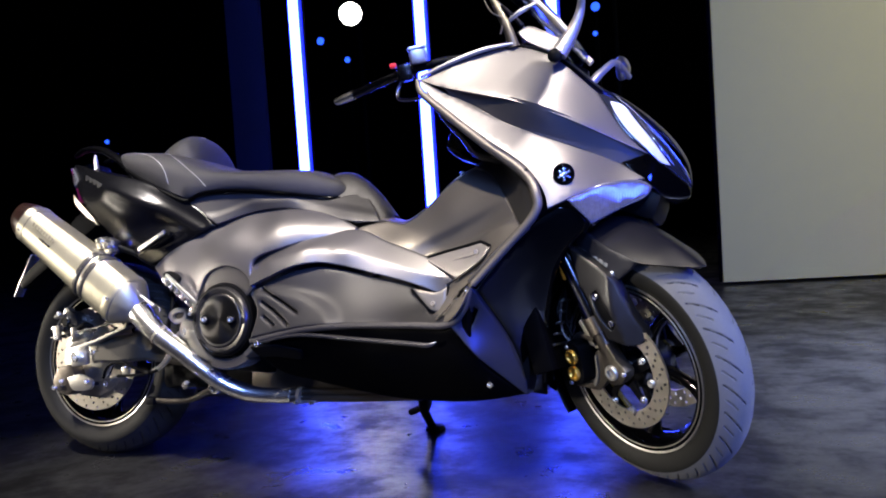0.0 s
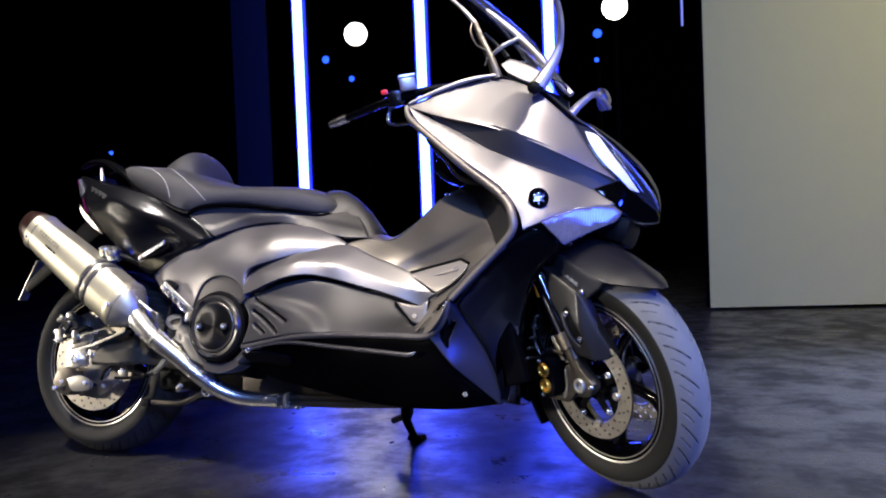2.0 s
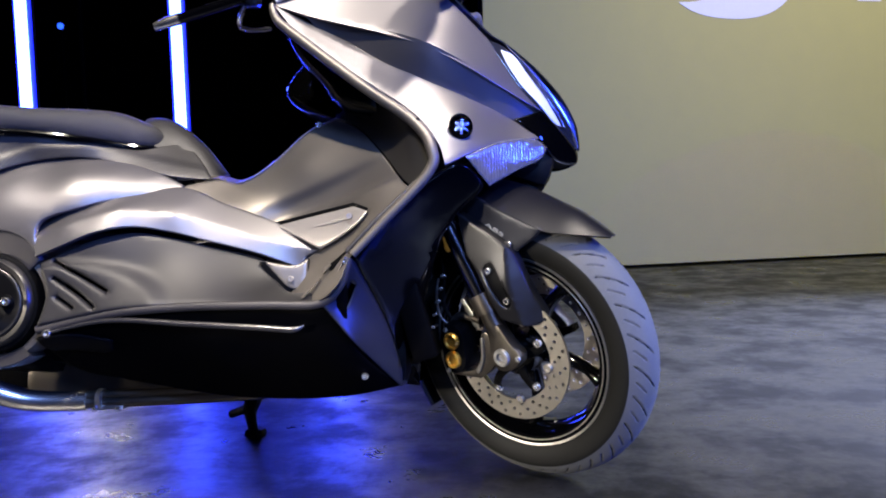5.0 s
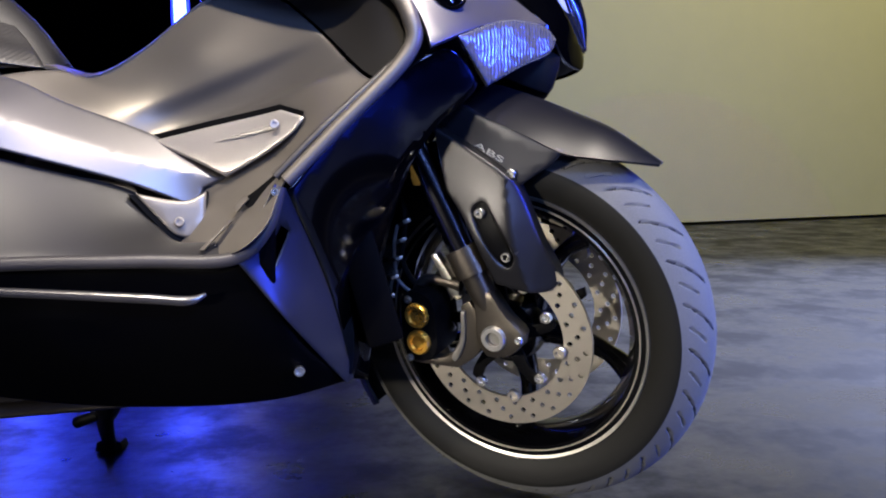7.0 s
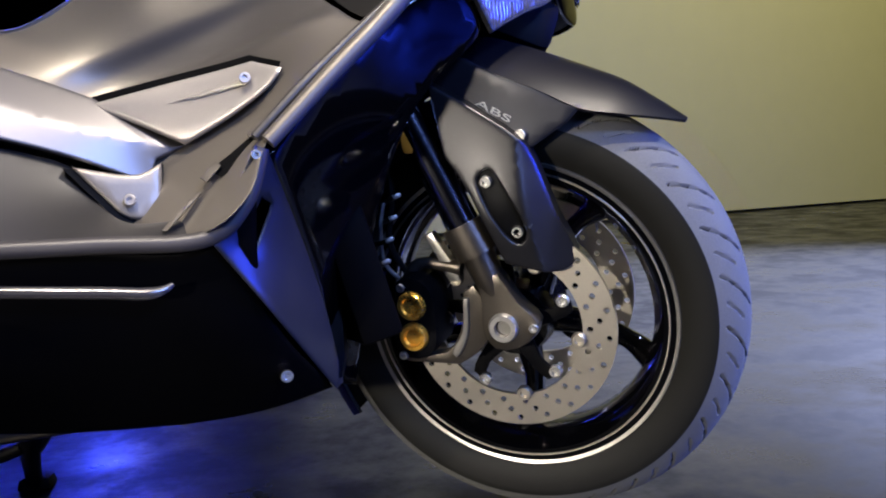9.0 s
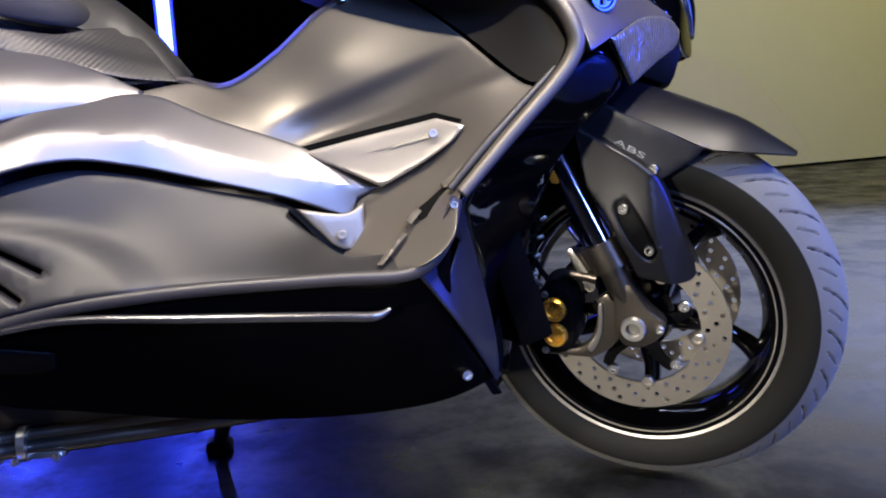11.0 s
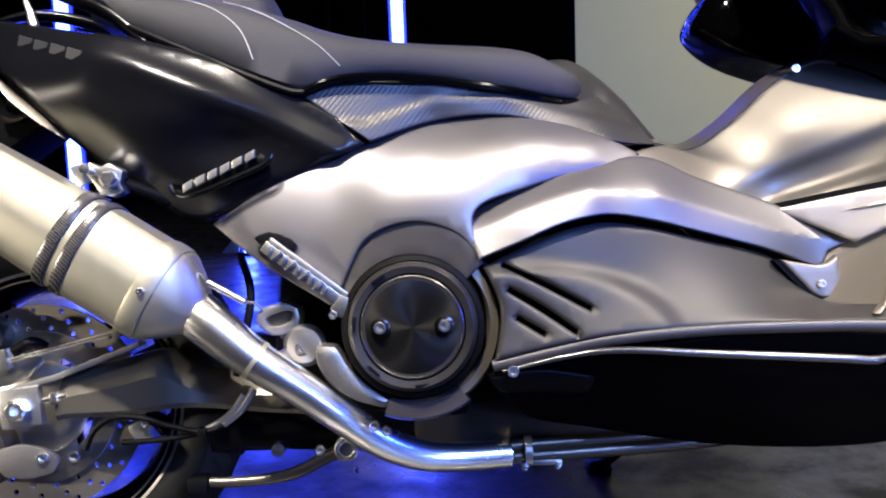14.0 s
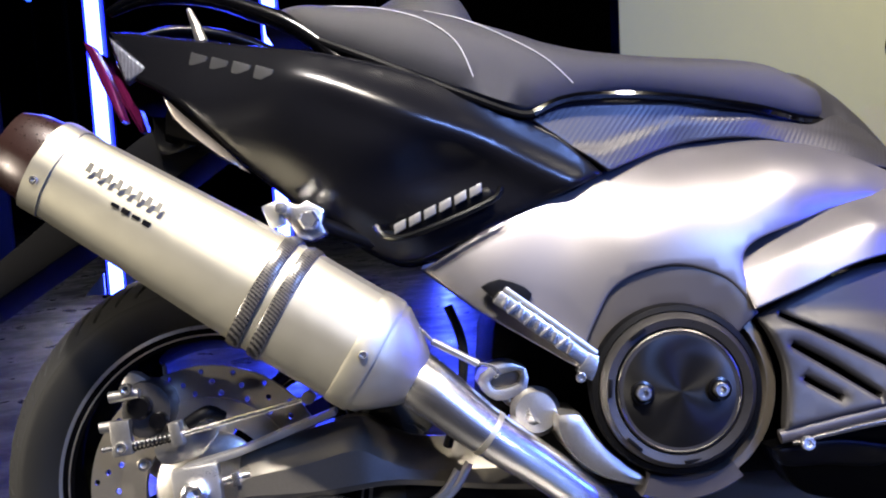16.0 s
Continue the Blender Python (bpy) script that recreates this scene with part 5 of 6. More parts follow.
fork("steering_stem", tube([(1.445, 0, 0.68), (1.31, 0, 0.99)], 0.03, 14), BLACK)

# handlebar
bar = new("handlebar")
bar.parent = scooter
for side in (-1, 1):
    fork("bar_tube", tube([(1.26, 0.0, 1.04), (1.245, side * 0.10, 1.07), (1.17, side * 0.19, 1.068), (1.07, side * 0.262, 1.050)], 0.011, 12), BLACK, parent=bar)
    fork("grip", tube([(1.135, side * 0.218, 1.062), (1.128, side * 0.223, 1.0605), (1.125, side * 0.2255, 1.060), (1.030, side * 0.296, 1.0395), (1.026, side * 0.299, 1.0385)], [0.0135, 0.0135, 0.0108, 0.0108, 0.0125], 16), BLACKGLOSS, parent=bar)
    fork("bar_end", tube([(1.026, side * 0.299, 1.0385), (1.005, side * 0.315, 1.034), (0.982, side * 0.332, 1.029)], [0.0125, 0.0115, 0.008], 16), CHROME, parent=bar)
    fork("lever", tube([(1.132, side * 0.212, 1.052), (1.122, side * 0.222, 1.028), (1.130, side * 0.232, 1.006), (1.160, side * 0.226, 0.996), (1.195, side * 0.208, 0.994)], [0.005, 0.005, 0.005, 0.0045, 0.004], 10), BLUECHROME, "cast brake lever", parent=bar)
    fork("switch_box", block((0.055, 0.035, 0.042), (1.150, side * 0.207, 1.064), (0, 0, side * 36), 0.008), BLACKSATIN, parent=bar)
    fork("fluid_reservoir", block((0.045, 0.042, 0.036), (1.190, side * 0.188, 1.096), (0, 0, side * 30), 0.007), CAST, "grey fluid reservoir", parent=bar)
    fork("reservoir_lid", block((0.050, 0.046, 0.008), (1.190, side * 0.188, 1.117), (0, 0, side * 30), 0.003), ALU, parent=bar)
fork("stop_switch", block((0.02, 0.016, 0.012), (1.125, -0.225, 1.088), (0, 0, -36), 0.003), RED, parent=bar)
finish("radiator", block((0.05, 0.30, 0.22), (1.355, 0, 0.37), (0, -15, 0), 0.008), BELLY, scooter)
for k in range(6):
    finish("radiator_fin", block((0.012, 0.20, 0.006), (1.388 + 0.006 * k, 0, 0.30 + 0.026 * k), (0, -20, 0), 0.002), DARKMETAL, scooter)

# ---------------------------------------------------------------- scooter: seat
SEAT = refine([(a, b, c - (0.006 if a > 0.15 else 0.0), d) for a, b, c, d in [(0.095, 0.872, 0.888, 0.10), (0.14, 0.852, 0.893, 0.145), (0.20, 0.822, 0.893, 0.168), (0.30, 0.775, 0.882, 0.192), (0.40, 0.733, 0.852, 0.198), (0.445, 0.738, 0.834, 0.194), (0.50, 0.752, 0.819, 0.184), (0.58, 0.752, 0.811, 0.168), (0.68, 0.738, 0.809, 0.146), (0.74, 0.731, 0.803, 0.126), (0.785, 0.726, 0.785, 0.108), (0.815, 0.728, 0.772, 0.086), (0.832, 0.735, 0.752, 0.055)]], 48)


def seat_point(x, a, out=0.0):
    """A point of the seat's skin: a from 0 (right lower edge) over 1 (middle) to 2 (left lower edge)."""
    zl, zt, w = (float(np.interp(x, [q[0] for q in SEAT], [q[k] for q in SEAT])) for k in (1, 2, 3))
    c = math.cos(math.pi * a / 2)
    s = math.sin(math.pi * a / 2)
    e = 0.45
    return (x, -(w + out) * math.copysign(abs(c) ** 0.62, c), zl + (zt - zl + out) * abs(s) ** e)


finish("seat", loft([[seat_point(q[0], a) for a in np.linspace(0, 2, 33).tolist()] + [(q[0], q[3] * 0.9, q[1] - 0.012), (q[0], -q[3] * 0.9, q[1] - 0.012)] for q in SEAT]), SEATMAT, scooter, "dark grey grained seat with light stitching", 60)
for pts in ([(0.150, 0.62), (0.20, 0.50), (0.25, 0.40), (0.30, 0.26), (0.335, 0.12), (0.352, 0.01)], [(0.30, 0.62), (0.35, 0.48), (0.40, 0.32), (0.44, 0.16), (0.470, 0.01)]):
    finish("stitching", tube([seat_point(x, a, 0.0006) for x, a in pts], 0.0007, 6, 6), STITCH, scooter)
both_tube("seat_edge", scooter, BLACKGLOSS, [(0.42, -0.194, 0.722), (0.46, -0.190, 0.738), (0.52, -0.180, 0.742), (0.60, -0.165, 0.738), (0.70, -0.143, 0.726), (0.77, -0.108, 0.716), (0.812, -0.078, 0.717), (0.828, -0.050, 0.730)], 0.006, segs=8)
both_tube("seat_edge", scooter, BLACK, [(0.14, -0.142, 0.846), (0.22, -0.172, 0.806), (0.32, -0.192, 0.757), (0.40, -0.195, 0.723), (0.43, -0.192, 0.724)], 0.005, segs=8)
rows = refine([(0.205, 0.870, 0.884, 0.05), (0.240, 0.868, 0.907, 0.085), (0.275, 0.86, 0.926, 0.106), (0.302, 0.85, 0.938, 0.115), (0.322, 0.845, 0.936, 0.116), (0.345, 0.838, 0.918, 0.112), (0.362, 0.832, 0.888, 0.104), (0.374, 0.830, 0.855, 0.09)], 20)
finish("backrest", loft([[(x, -w * math.copysign(abs(math.cos(math.pi * a)) ** 0.85, math.cos(math.pi * a)), zl + (zt - zl) * abs(math.sin(math.pi * a)) ** 0.9) for a in np.linspace(0, 1, 25).tolist()] for x, zl, zt, w in rows]), SEATMAT, scooter, "padded rider backrest", 60)
finish("stitching", tube([(0.336, -0.108, 0.856), (0.334, -0.094, 0.884), (0.330, -0.060, 0.917), (0.320, 0.0, 0.9375), (0.330, 0.060, 0.917)], 0.0008, 6), STITCH, scooter)


def ribs(x, z):
    # fine ribs that follow the lower edge
    u = z - np.interp(x, [0.5, 0.6, 0.7, 0.82, 0.92], [0.650, 0.685, 0.690, 0.665, 0.644])
    return 0.005 * np.clip((0.034 - u) / 0.012, 0, 1)


RIBTRIM = mat("ribbed_taupe_plastic", (0.030, 0.028, 0.0275), 0.42, 0.4, 0.05, 900, 0.06, 0.06)
nt = RIBTRIM.node_tree
wave = nt.nodes.new("ShaderNodeTexWave")
wave.wave_type, wave.bands_direction = "BANDS", "X"
wave.inputs["Scale"].default_value = 52.0
turn = nt.nodes.new("ShaderNodeMapping")
turn.inputs["Rotation"].default_value = (0, radians(-38), 0)
nt.links.new(nt.nodes["Texture Coordinate"].outputs["Object"], turn.inputs[0])
nt.links.new(turn.outputs[0], wave.inputs["Vector"])
rib = nt.nodes.new("ShaderNodeBump")
rib.inputs["Strength"].default_value, rib.inputs["Distance"].default_value = 0.12, 0.002
nt.links.new(wave.outputs["Fac"], rib.inputs["Height"])
nt.links.new(rib.outputs[0], nt.nodes["Principled BSDF"].inputs["Normal"])
shell("seat_side_trim", scooter, RIBTRIM, [(0.418, 0.716, 1), (0.473, 0.738), (0.593, 0.738), (0.70, 0.726), (0.79, 0.708), (0.835, 0.722), (0.872, 0.730, 1), (0.905, 0.690), (0.935, 0.646, 1), (0.87, 0.648), (0.80, 0.666), (0.70, 0.688), (0.60, 0.682), (0.507, 0.651, 1)],
      [(0.418, 0.716, 0.190), (0.507, 0.651, 0.186), (0.60, 0.73, 0.160), (0.60, 0.685, 0.152), (0.70, 0.72, 0.138), (0.70, 0.69, 0.138), (0.79, 0.71, 0.10), (0.872, 0.73, 0.035), (0.93, 0.646, 0.075), (0.85, 0.655, 0.115), (0.84, 0.70, 0.085)], r=0.002, h=0.006, waves=ribs, label="ribbed taupe trim below the seat")
rows = refine([(0.785, 0.795, 0.10), (0.815, 0.795, 0.085), (0.845, 0.781, 0.068), (0.875, 0.757, 0.058), (0.905, 0.727, 0.058), (0.925, 0.700, 0.066), (0.948, 0.668, 0.078)], 18)
finish("seat_nose", thicken(loft([[(x - 0.006 * s * s, w * s, z - 0.058 * abs(s) ** 2.4 * (1 if x > 0.86 else 1.25)) for s in np.linspace(-1, 1, 11).tolist()] for x, z, w in rows], closed=False), 0.004), TAUPE, scooter)

# ---------------------------------------------------------------- scooter: tail
def shoulder(x, z):
    # a rounded shoulder line with a shallow bowl below it
    u = z - (0.828 - 0.30 * x - 0.26 * x * x)
    fade = np.clip((x + 0.02) / 0.22, 0, 1) ** 2
    bowl = np.exp(-((x - 0.30) / 0.075) ** 2 - ((z - 0.655) / 0.035) ** 2)
    return fade * (0.011 * np.exp(-(u / 0.020) ** 2)) - 0.020 * bowl


TAIL = [(-0.12, 0.89, 0.070), (-0.082, 0.815, 0.095), (-0.002, 0.776, 0.155), (0.103, 0.662, 0.165), (0.25, 0.562, 0.160), (0.30, 0.566, 0.170), (0.39, 0.60, 0.190), (0.50, 0.648, 0.190), (0.408, 0.722, 0.190), (0.30, 0.765, 0.196), (0.222, 0.805, 0.190), (0.10, 0.828, 0.165), (0.003, 0.853, 0.125), (0.13, 0.765, 0.206), (0.25, 0.68, 0.220)]
shell("tail_cowl", scooter, TAILPAINT, [(-0.112, 0.880, 1), (-0.082, 0.814, 1), (-0.014, 0.770), (0.100, 0.660), (0.19, 0.588), (0.25, 0.554), (0.300, 0.560), (0.39, 0.602), (0.500, 0.648, 1), (0.46, 0.690), (0.408, 0.722), (0.32, 0.764), (0.222, 0.796), (0.10, 0.825), (0.003, 0.850), (-0.075, 0.873)],
      TAIL, r=0.008, h=0.010, waves=shoulder, label="black satin tail cowl")
for k in range(6):
    slat = prism([(-0.0085, -0.0065, 1), (0.0065, -0.0040, 1), (0.0095, 0.0065, 1), (-0.0055, 0.0040, 1)], -0.003, 0.003, 0.0008)
    bmesh.ops.transform(slat, matrix=pose(0.257 + 0.0178 * k, -0.1965 - 0.0030 * k, 0.5975 + 0.0072 * k, 0, -16, -9), verts=slat.verts)
    finish("vent_slat", slat, ALU, scooter)
both_tube("vent_lip", scooter, BLACKSATIN, [(0.228, -0.178, 0.600), (0.240, -0.188, 0.587), (0.265, -0.197, 0.586), (0.31, -0.207, 0.600), (0.365, -0.212, 0.622), (0.376, -0.212, 0.636)], 0.004, segs=8)
shell("vent_bed", scooter, BLACK, [(0.245, 0.600, 1), (0.36, 0.638, 1), (0.368, 0.630), (0.35, 0.618), (0.27, 0.592), (0.25, 0.590)], [(0.245, 0.60, 0.186), (0.36, 0.638, 0.206), (0.35, 0.618, 0.206), (0.26, 0.592, 0.186)], r=0.003, t=0.01)
shell("tail_flash", scooter, DARKMETAL, [(-0.018, 0.770, 1), (0.006, 0.746), (0.056, 0.700), (0.082, 0.672, 1), (0.046, 0.696), (-0.002, 0.740)], [(-0.01, 0.778, 0.158), (0.03, 0.73, 0.164), (0.08, 0.68, 0.166)], r=0.001, t=0.004)
skin = tps(TAIL)
for bx, bz, ww, hh in ((0.022, 0.815, 0.022, 0.015), (0.050, 0.805, 0.022, 0.014), (0.079, 0.795, 0.023, 0.014), (0.108, 0.784, 0.023, 0.015)):
    out = float(skin([bx], [bz])[0] + shoulder(np.array([bx]), np.array([bz]))[0])
    finish("name_bar", block((ww, 0.003, hh), (bx, -out - 0.0005, bz), (8, 20, -14), 0.001), SILVERPRINT, scooter)
both_tube("grab_rail", scooter, BLACKSATIN, [(-0.115, -0.060, 0.908), (-0.070, -0.072, 0.920), (-0.018, -0.085, 0.918), (0.033, -0.100, 0.906), (0.079, -0.115, 0.886), (0.128, -0.130, 0.862), (0.166, -0.140, 0.834), (0.195, -0.148, 0.805), (0.219, -0.153, 0.783)], [0.006, 0.009, 0.010, 0.011, 0.012, 0.012, 0.012, 0.011, 0.008], segs=14, flat=1.5)
both_tube("rail_stay", scooter, CAST, [(0.000, -0.100, 0.895), (0.010, -0.108, 0.872), (0.018, -0.112, 0.848)], [0.003, 0.006, 0.008], segs=8)
rows = refine([(-0.115, 0.876, 0.050), (-0.04, 0.862, 0.085), (0.014, 0.848, 0.110), (0.083, 0.832, 0.135), (0.14, 0.818, 0.150)], 10)
finish("tail_top", thicken(loft([[(x, w * s, z) for s in np.linspace(-1, 1, 9).tolist()] for x, z, w in rows], closed=False), 0.006), BLACK, scooter)
shell("rear_indicator", scooter, LENS, [(-0.108, 0.869, 1), (-0.052, 0.818, 1), (-0.084, 0.804, 1)], [(-0.110, 0.87, 0.085), (-0.052, 0.818, 0.112), (-0.084, 0.804, 0.098)], r=0.004, label="clear rear indicator lens")
shell("tail_light", scooter, REDLENS, [(-0.160, 0.879, 1), (-0.142, 0.869, 1), (-0.119, 0.820), (-0.101, 0.765, 1), (-0.110, 0.765, 1), (-0.139, 0.826)], [(-0.160, 0.88, 0.04), (-0.14, 0.87, 0.055), (-0.10, 0.77, 0.06), (-0.112, 0.77, 0.05)], r=0.003, t=0.02, label="slim red tail light")
finish("tail_light_core", block((0.05, 0.10, 0.10), (-0.085, 0, 0.835), (0, -20, 0), 0.015), BLACK, scooter)
finish("plate_hanger", prism([(-0.02, 0.78, 1), (0.04, 0.74, 1), (-0.03, 0.69), (-0.14, 0.62), (-0.26, 0.545), (-0.33, 0.50, 1), (-0.345, 0.52), (-0.22, 0.63), (-0.10, 0.73)], -0.06, 0.06, 0.008), BLACK, scooter, "black number plate hanger")
finish("plate_holder", block((0.004, 0.035, 0.15), (-0.345, -0.03, 0.545), (0, 28, 0), 0.0015), ALU, scooter, "narrow bare metal plate holder")
finish("plate_bracket", prism([(-0.06, 0.765, 1), (-0.01, 0.755), (-0.005, 0.725, 1), (-0.05, 0.715)], -0.075, -0.069, 0.001, holes=[[(-0.042, 0.748), (-0.024, 0.745), (-0.026, 0.730), (-0.044, 0.732)]]), BLACKSATIN, scooter)

# ---------------------------------------------------------------- scooter: exhaust
muffler = new("exhaust_muffler")
muffler.parent = scooter
MA, MB = Vector((-0.137, -0.198, 0.687)), Vector((0.226, -0.208, 0.450))
MD = (MB - MA).normalized()
MU = Vector((0, 1, 0)).cross(MD).normalized()
if MU.z < 0:
    MU = -MU
MS_ = Vector((0, 1, 0))


def can(u, hu, hs, n=48, k=2.6):
    """A rounded six-sided section of the muffler at the length u."""
    c = MA + MD * u
    out = []
    for i in range(n):
        a = 2 * math.pi * i / n
        # superellipse with sloped flanks
        ca, sa = math.cos(a), math.sin(a)
        q = (abs(ca) ** k + abs(sa) ** k) ** (-1 / k)
        hexr = 1.0 / max(abs(sa), abs(sa) * 0.42 + abs(ca) * 0.92)
        r_ = 0.66 * q + 0.34 * min(hexr, 1.18)
        out.append(c + MU * (hu * r_ * sa) + MS_ * (hs * r_ * ca))
    return out


LEN = (MB - MA).length
finish("can", loft([can(u * LEN, 0.054 + 0.014 * min(1, u * 1.4), 0.050 + 0.010 * min(1, u * 1.4)) for u in np.linspace(0.02, 0.965, 24).tolist()]), TITAN, muffler, "brushed titanium muffler can", 24)
finish("rear_band", loft([can(u, 0.0565, 0.0525) for u in (0.0, 0.004, 0.020, 0.024)]), TITAN, muffler)
finish("end_cap", loft([can(-0.002, 0.052, 0.048), can(-0.03, 0.049, 0.045), can(-0.052, 0.040, 0.036), can(-0.056, 0.030, 0.028), can(-0.02, 0.026, 0.024)]), BROWNCAP, muffler, "dark brown satin end cap")
for u in (0.278, 0.304):
    finish("carbon_strap", loft([can(u, 0.0695, 0.0615), can(u + 0.003, 0.0708, 0.0628), can(u + 0.013, 0.0708, 0.0628), can(u + 0.016, 0.0695, 0.0615)]), WEAVE, muffler, "carbon clamp strap")
finish("front_band", loft([can(LEN - 0.030, 0.0690, 0.0610), can(LEN - 0.026, 0.0700, 0.0620), can(LEN - 0.006, 0.0698, 0.0618), can(LEN - 0.002, 0.0680, 0.060)]), TITAN, muffler)
finish("front_cone", loft([can(LEN - 0.004, 0.0672, 0.0592), can(LEN + 0.004, 0.0660, 0.0580), can(LEN + 0.026, 0.051, 0.047), can(LEN + 0.046, 0.035, 0.035), can(LEN + 0.050, 0.030, 0.030), can(LEN + 0.054, 0.0275, 0.0275)]), TITAN, muffler, angle=24)
for u, a in ((LEN - 0.016, 55), (LEN - 0.016, 0), (LEN - 0.016, -50), (0.012, 40), (0.012, -20)):
    c = MA + MD * u + MU * (0.062 if u > 0.1 else 0.05) * math.sin(radians(a)) - MS_ * (0.064 if u > 0.1 else 0.052) * math.cos(radians(a)) * 0.98
    bolt(muffler, tuple(c), 0.005, 0.005, CHROME)
for k in range(8):
    finish("can_print", block((0.0060, 0.0015, 0.012), tuple(MA + MD * (0.060 + 0.0125 * k) - MS_ * (0.0536 + 0.0095 * (0.060 + 0.0125 * k) / 0.3) + MU * 0.026), (0, 33, 0), 0), ETCHED, muffler)
for k in range(4):
    finish("can_print", block((0.009, 0.0015, 0.004 + 0.002 * (k % 2)), tuple(MA + MD * (0.105 + 0.013 * k) - MS_ * 0.0565 + MU * 0.004), (0, 33, 0), 0), BLACK, muffler)
finish("link_pipe", tube([tuple(MB + MD * 0.046), (0.290, -0.217, 0.405), (0.342, -0.219, 0.361), (0.408, -0.204, 0.312), (0.453, -0.190, 0.275), (0.505, -0.165, 0.232), (0.560, -0.142, 0.205), (0.620, -0.126, 0.196), (0.690, -0.116, 0.195)], [0.0330, 0.0315, 0.0275, 0.0250, 0.0240, 0.0230, 0.0225, 0.0215, 0.0205], 28, 8), CHROME, muffler, "polished titanium link pipe")
finish("pipe_collar", tube([(0.3425, -0.219, 0.3606), (0.3475, -0.2187, 0.3567)], 0.0282, 28), TITAN, muffler)
finish("header_pipe", tube([(0.685, -0.116, 0.190), (0.80, -0.108, 0.191), (0.93, -0.098, 0.194), (1.05, -0.085, 0.198)], 0.011, 12), DARKMETAL, muffler)
finish("header_pipe", tube([(0.685, -0.114, 0.205), (0.80, -0.106, 0.207), (0.93, -0.096, 0.210), (1.05, -0.083, 0.220)], 0.009, 12), DARKMETAL, muffler)
finish("pipe_clamp", block((0.062, 0.022, 0.008), (0.735, -0.112, 0.181), (0, 2, 0), 0.002), CAST, muffler)
finish("pipe_clamp", tube([(0.712, -0.112, 0.196), (0.722, -0.112, 0.196)], 0.0225, 20), CAST, muffler)
for cx in (0.710, 0.758):
    finish("clamp_screw", lathe([(0.005, 0.0), (0.005, -0.012), (0.0005, -0.013)], 10, at=(cx, -0.122, 0.178)), CHROME, muffler)
for dz, dy in ((0.034, -0.012), (-0.034, -0.012)):
    p0 = Vector((0.250, -0.215 + dy, 0.448)) + MU * dz
    p1 = Vector((0.335, -0.222 + dy, 0.400)) + MU * dz
    finish("spring", tube([tuple(p0.lerp(p1, 0.22)), tuple(p0.lerp(p1, 0.80))], 0.0045, 10), CAST, muffler)
    hook = [tuple(p0.lerp(p1, q_) + Vector((0, 0.002, 0)) + MU * h_) for q_, h_ in ((-0.08, -0.10 * dz), (-0.10, 0.10 * dz), (0.04, 0.16 * dz), (0.22, 0.0))]
    finish("spring_hook", tube(hook, 0.0017, 6, 5), CHROME, muffler)
    hook = [tuple(p0.lerp(p1, q_) + MU * h_) for q_, h_ in ((0.80, 0.0), (0.94, 0.14 * dz), (1.06, 0.02 * dz), (1.04, -0.16 * dz))]
    finish("spring_hook", tube(hook, 0.0017, 6, 5), CHROME, muffler)
finish("muffler_clamp", prism([(0.116, 0.628, 1), (0.128, 0.636, 1), (0.140, 0.628), (0.152, 0.634, 1), (0.172, 0.622, 1), (0.168, 0.606), (0.174, 0.594, 1), (0.156, 0.586), (0.140, 0.590), (0.132, 0.604, 1)], -0.204, -0.176, 0.005), CHROME, muffler, "polished muffler clamp")
finish("clamp_stay", tube([(0.165, -0.180, 0.606), (0.215, -0.16, 0.585), (0.27, -0.14, 0.56)], 0.009, 10), BLACK, muffler)
finish("clamp_nut", lathe([(0.012, 0.0), (0.012, -0.010), (0.009, -0.014), (0.0005, -0.014)], 6, at=(0.154, -0.202, 0.610)), CHROME, muffler)
finish("clamp_nut", lathe([(0.007, 0.0), (0.007, -0.012), (0.0005, -0.013)], 14, at=(0.124, -0.202, 0.625)), CHROME, muffler)
finish("clamp_tab", block((0.020, 0.010, 0.030), (0.113, -0.196, 0.618), (0, -20, 0), 0.003), ALU, muffler)

# ---------------------------------------------------------------- scooter: rear axle, swing arm, brake
rows = refine([(0.046, 0.276, 0.338, -0.150), (0.066, 0.279, 0.346, -0.151), (0.135, 0.279, 0.358, -0.150), (0.190, 0.284, 0.369, -0.148), (0.225, 0.285, 0.352, -0.138), (0.265, 0.280, 0.336, -0.126), (0.36, 0.268, 0.332, -0.120), (0.46, 0.262, 0.330, -0.118)], 30)
finish("swing_arm", loft([[(x, -0.085, lo), (x, y + 0.006, lo), (x, y, lo + 0.008), (x, y, hi - 0.036), (x, y + 0.004, hi - 0.030), (x, y + 0.030, hi - 0.003), (x, y + 0.035, hi), (x, -0.085, hi)] for x, lo, hi, y in rows]), SWINGARM, scooter, "dark painted box swing arm", 28)
finish("swing_arm", prism([(-0.035, 0.272, 1), (-0.038, 0.332, 1), (0.045, 0.336), (0.165, 0.378), (0.46, 0.335, 1), (0.46, 0.265, 1), (0.20, 0.290)], 0.106, 0.142, 0.010), SWINGARM, scooter)
finish("axle_block", block((0.058, 0.016, 0.056), (-0.002, -0.147, 0.298), (0, -6, 0), 0.004), ALU, scooter, "bright axle adjuster block")
finish("axle_nut", lathe([(0.017, 0.0), (0.017, -0.014), (0.013, -0.017), (0.008, -0.017), (0.008, -0.006), (0.0005, -0.006)], 6, at=(-0.002, -0.154, 0.296)), CHROME, scooter)
finish("adjuster_bolt", tube([(0.028, -0.146, 0.306), (0.062, -0.146, 0.312)], 0.005, 10), CHROME, scooter)
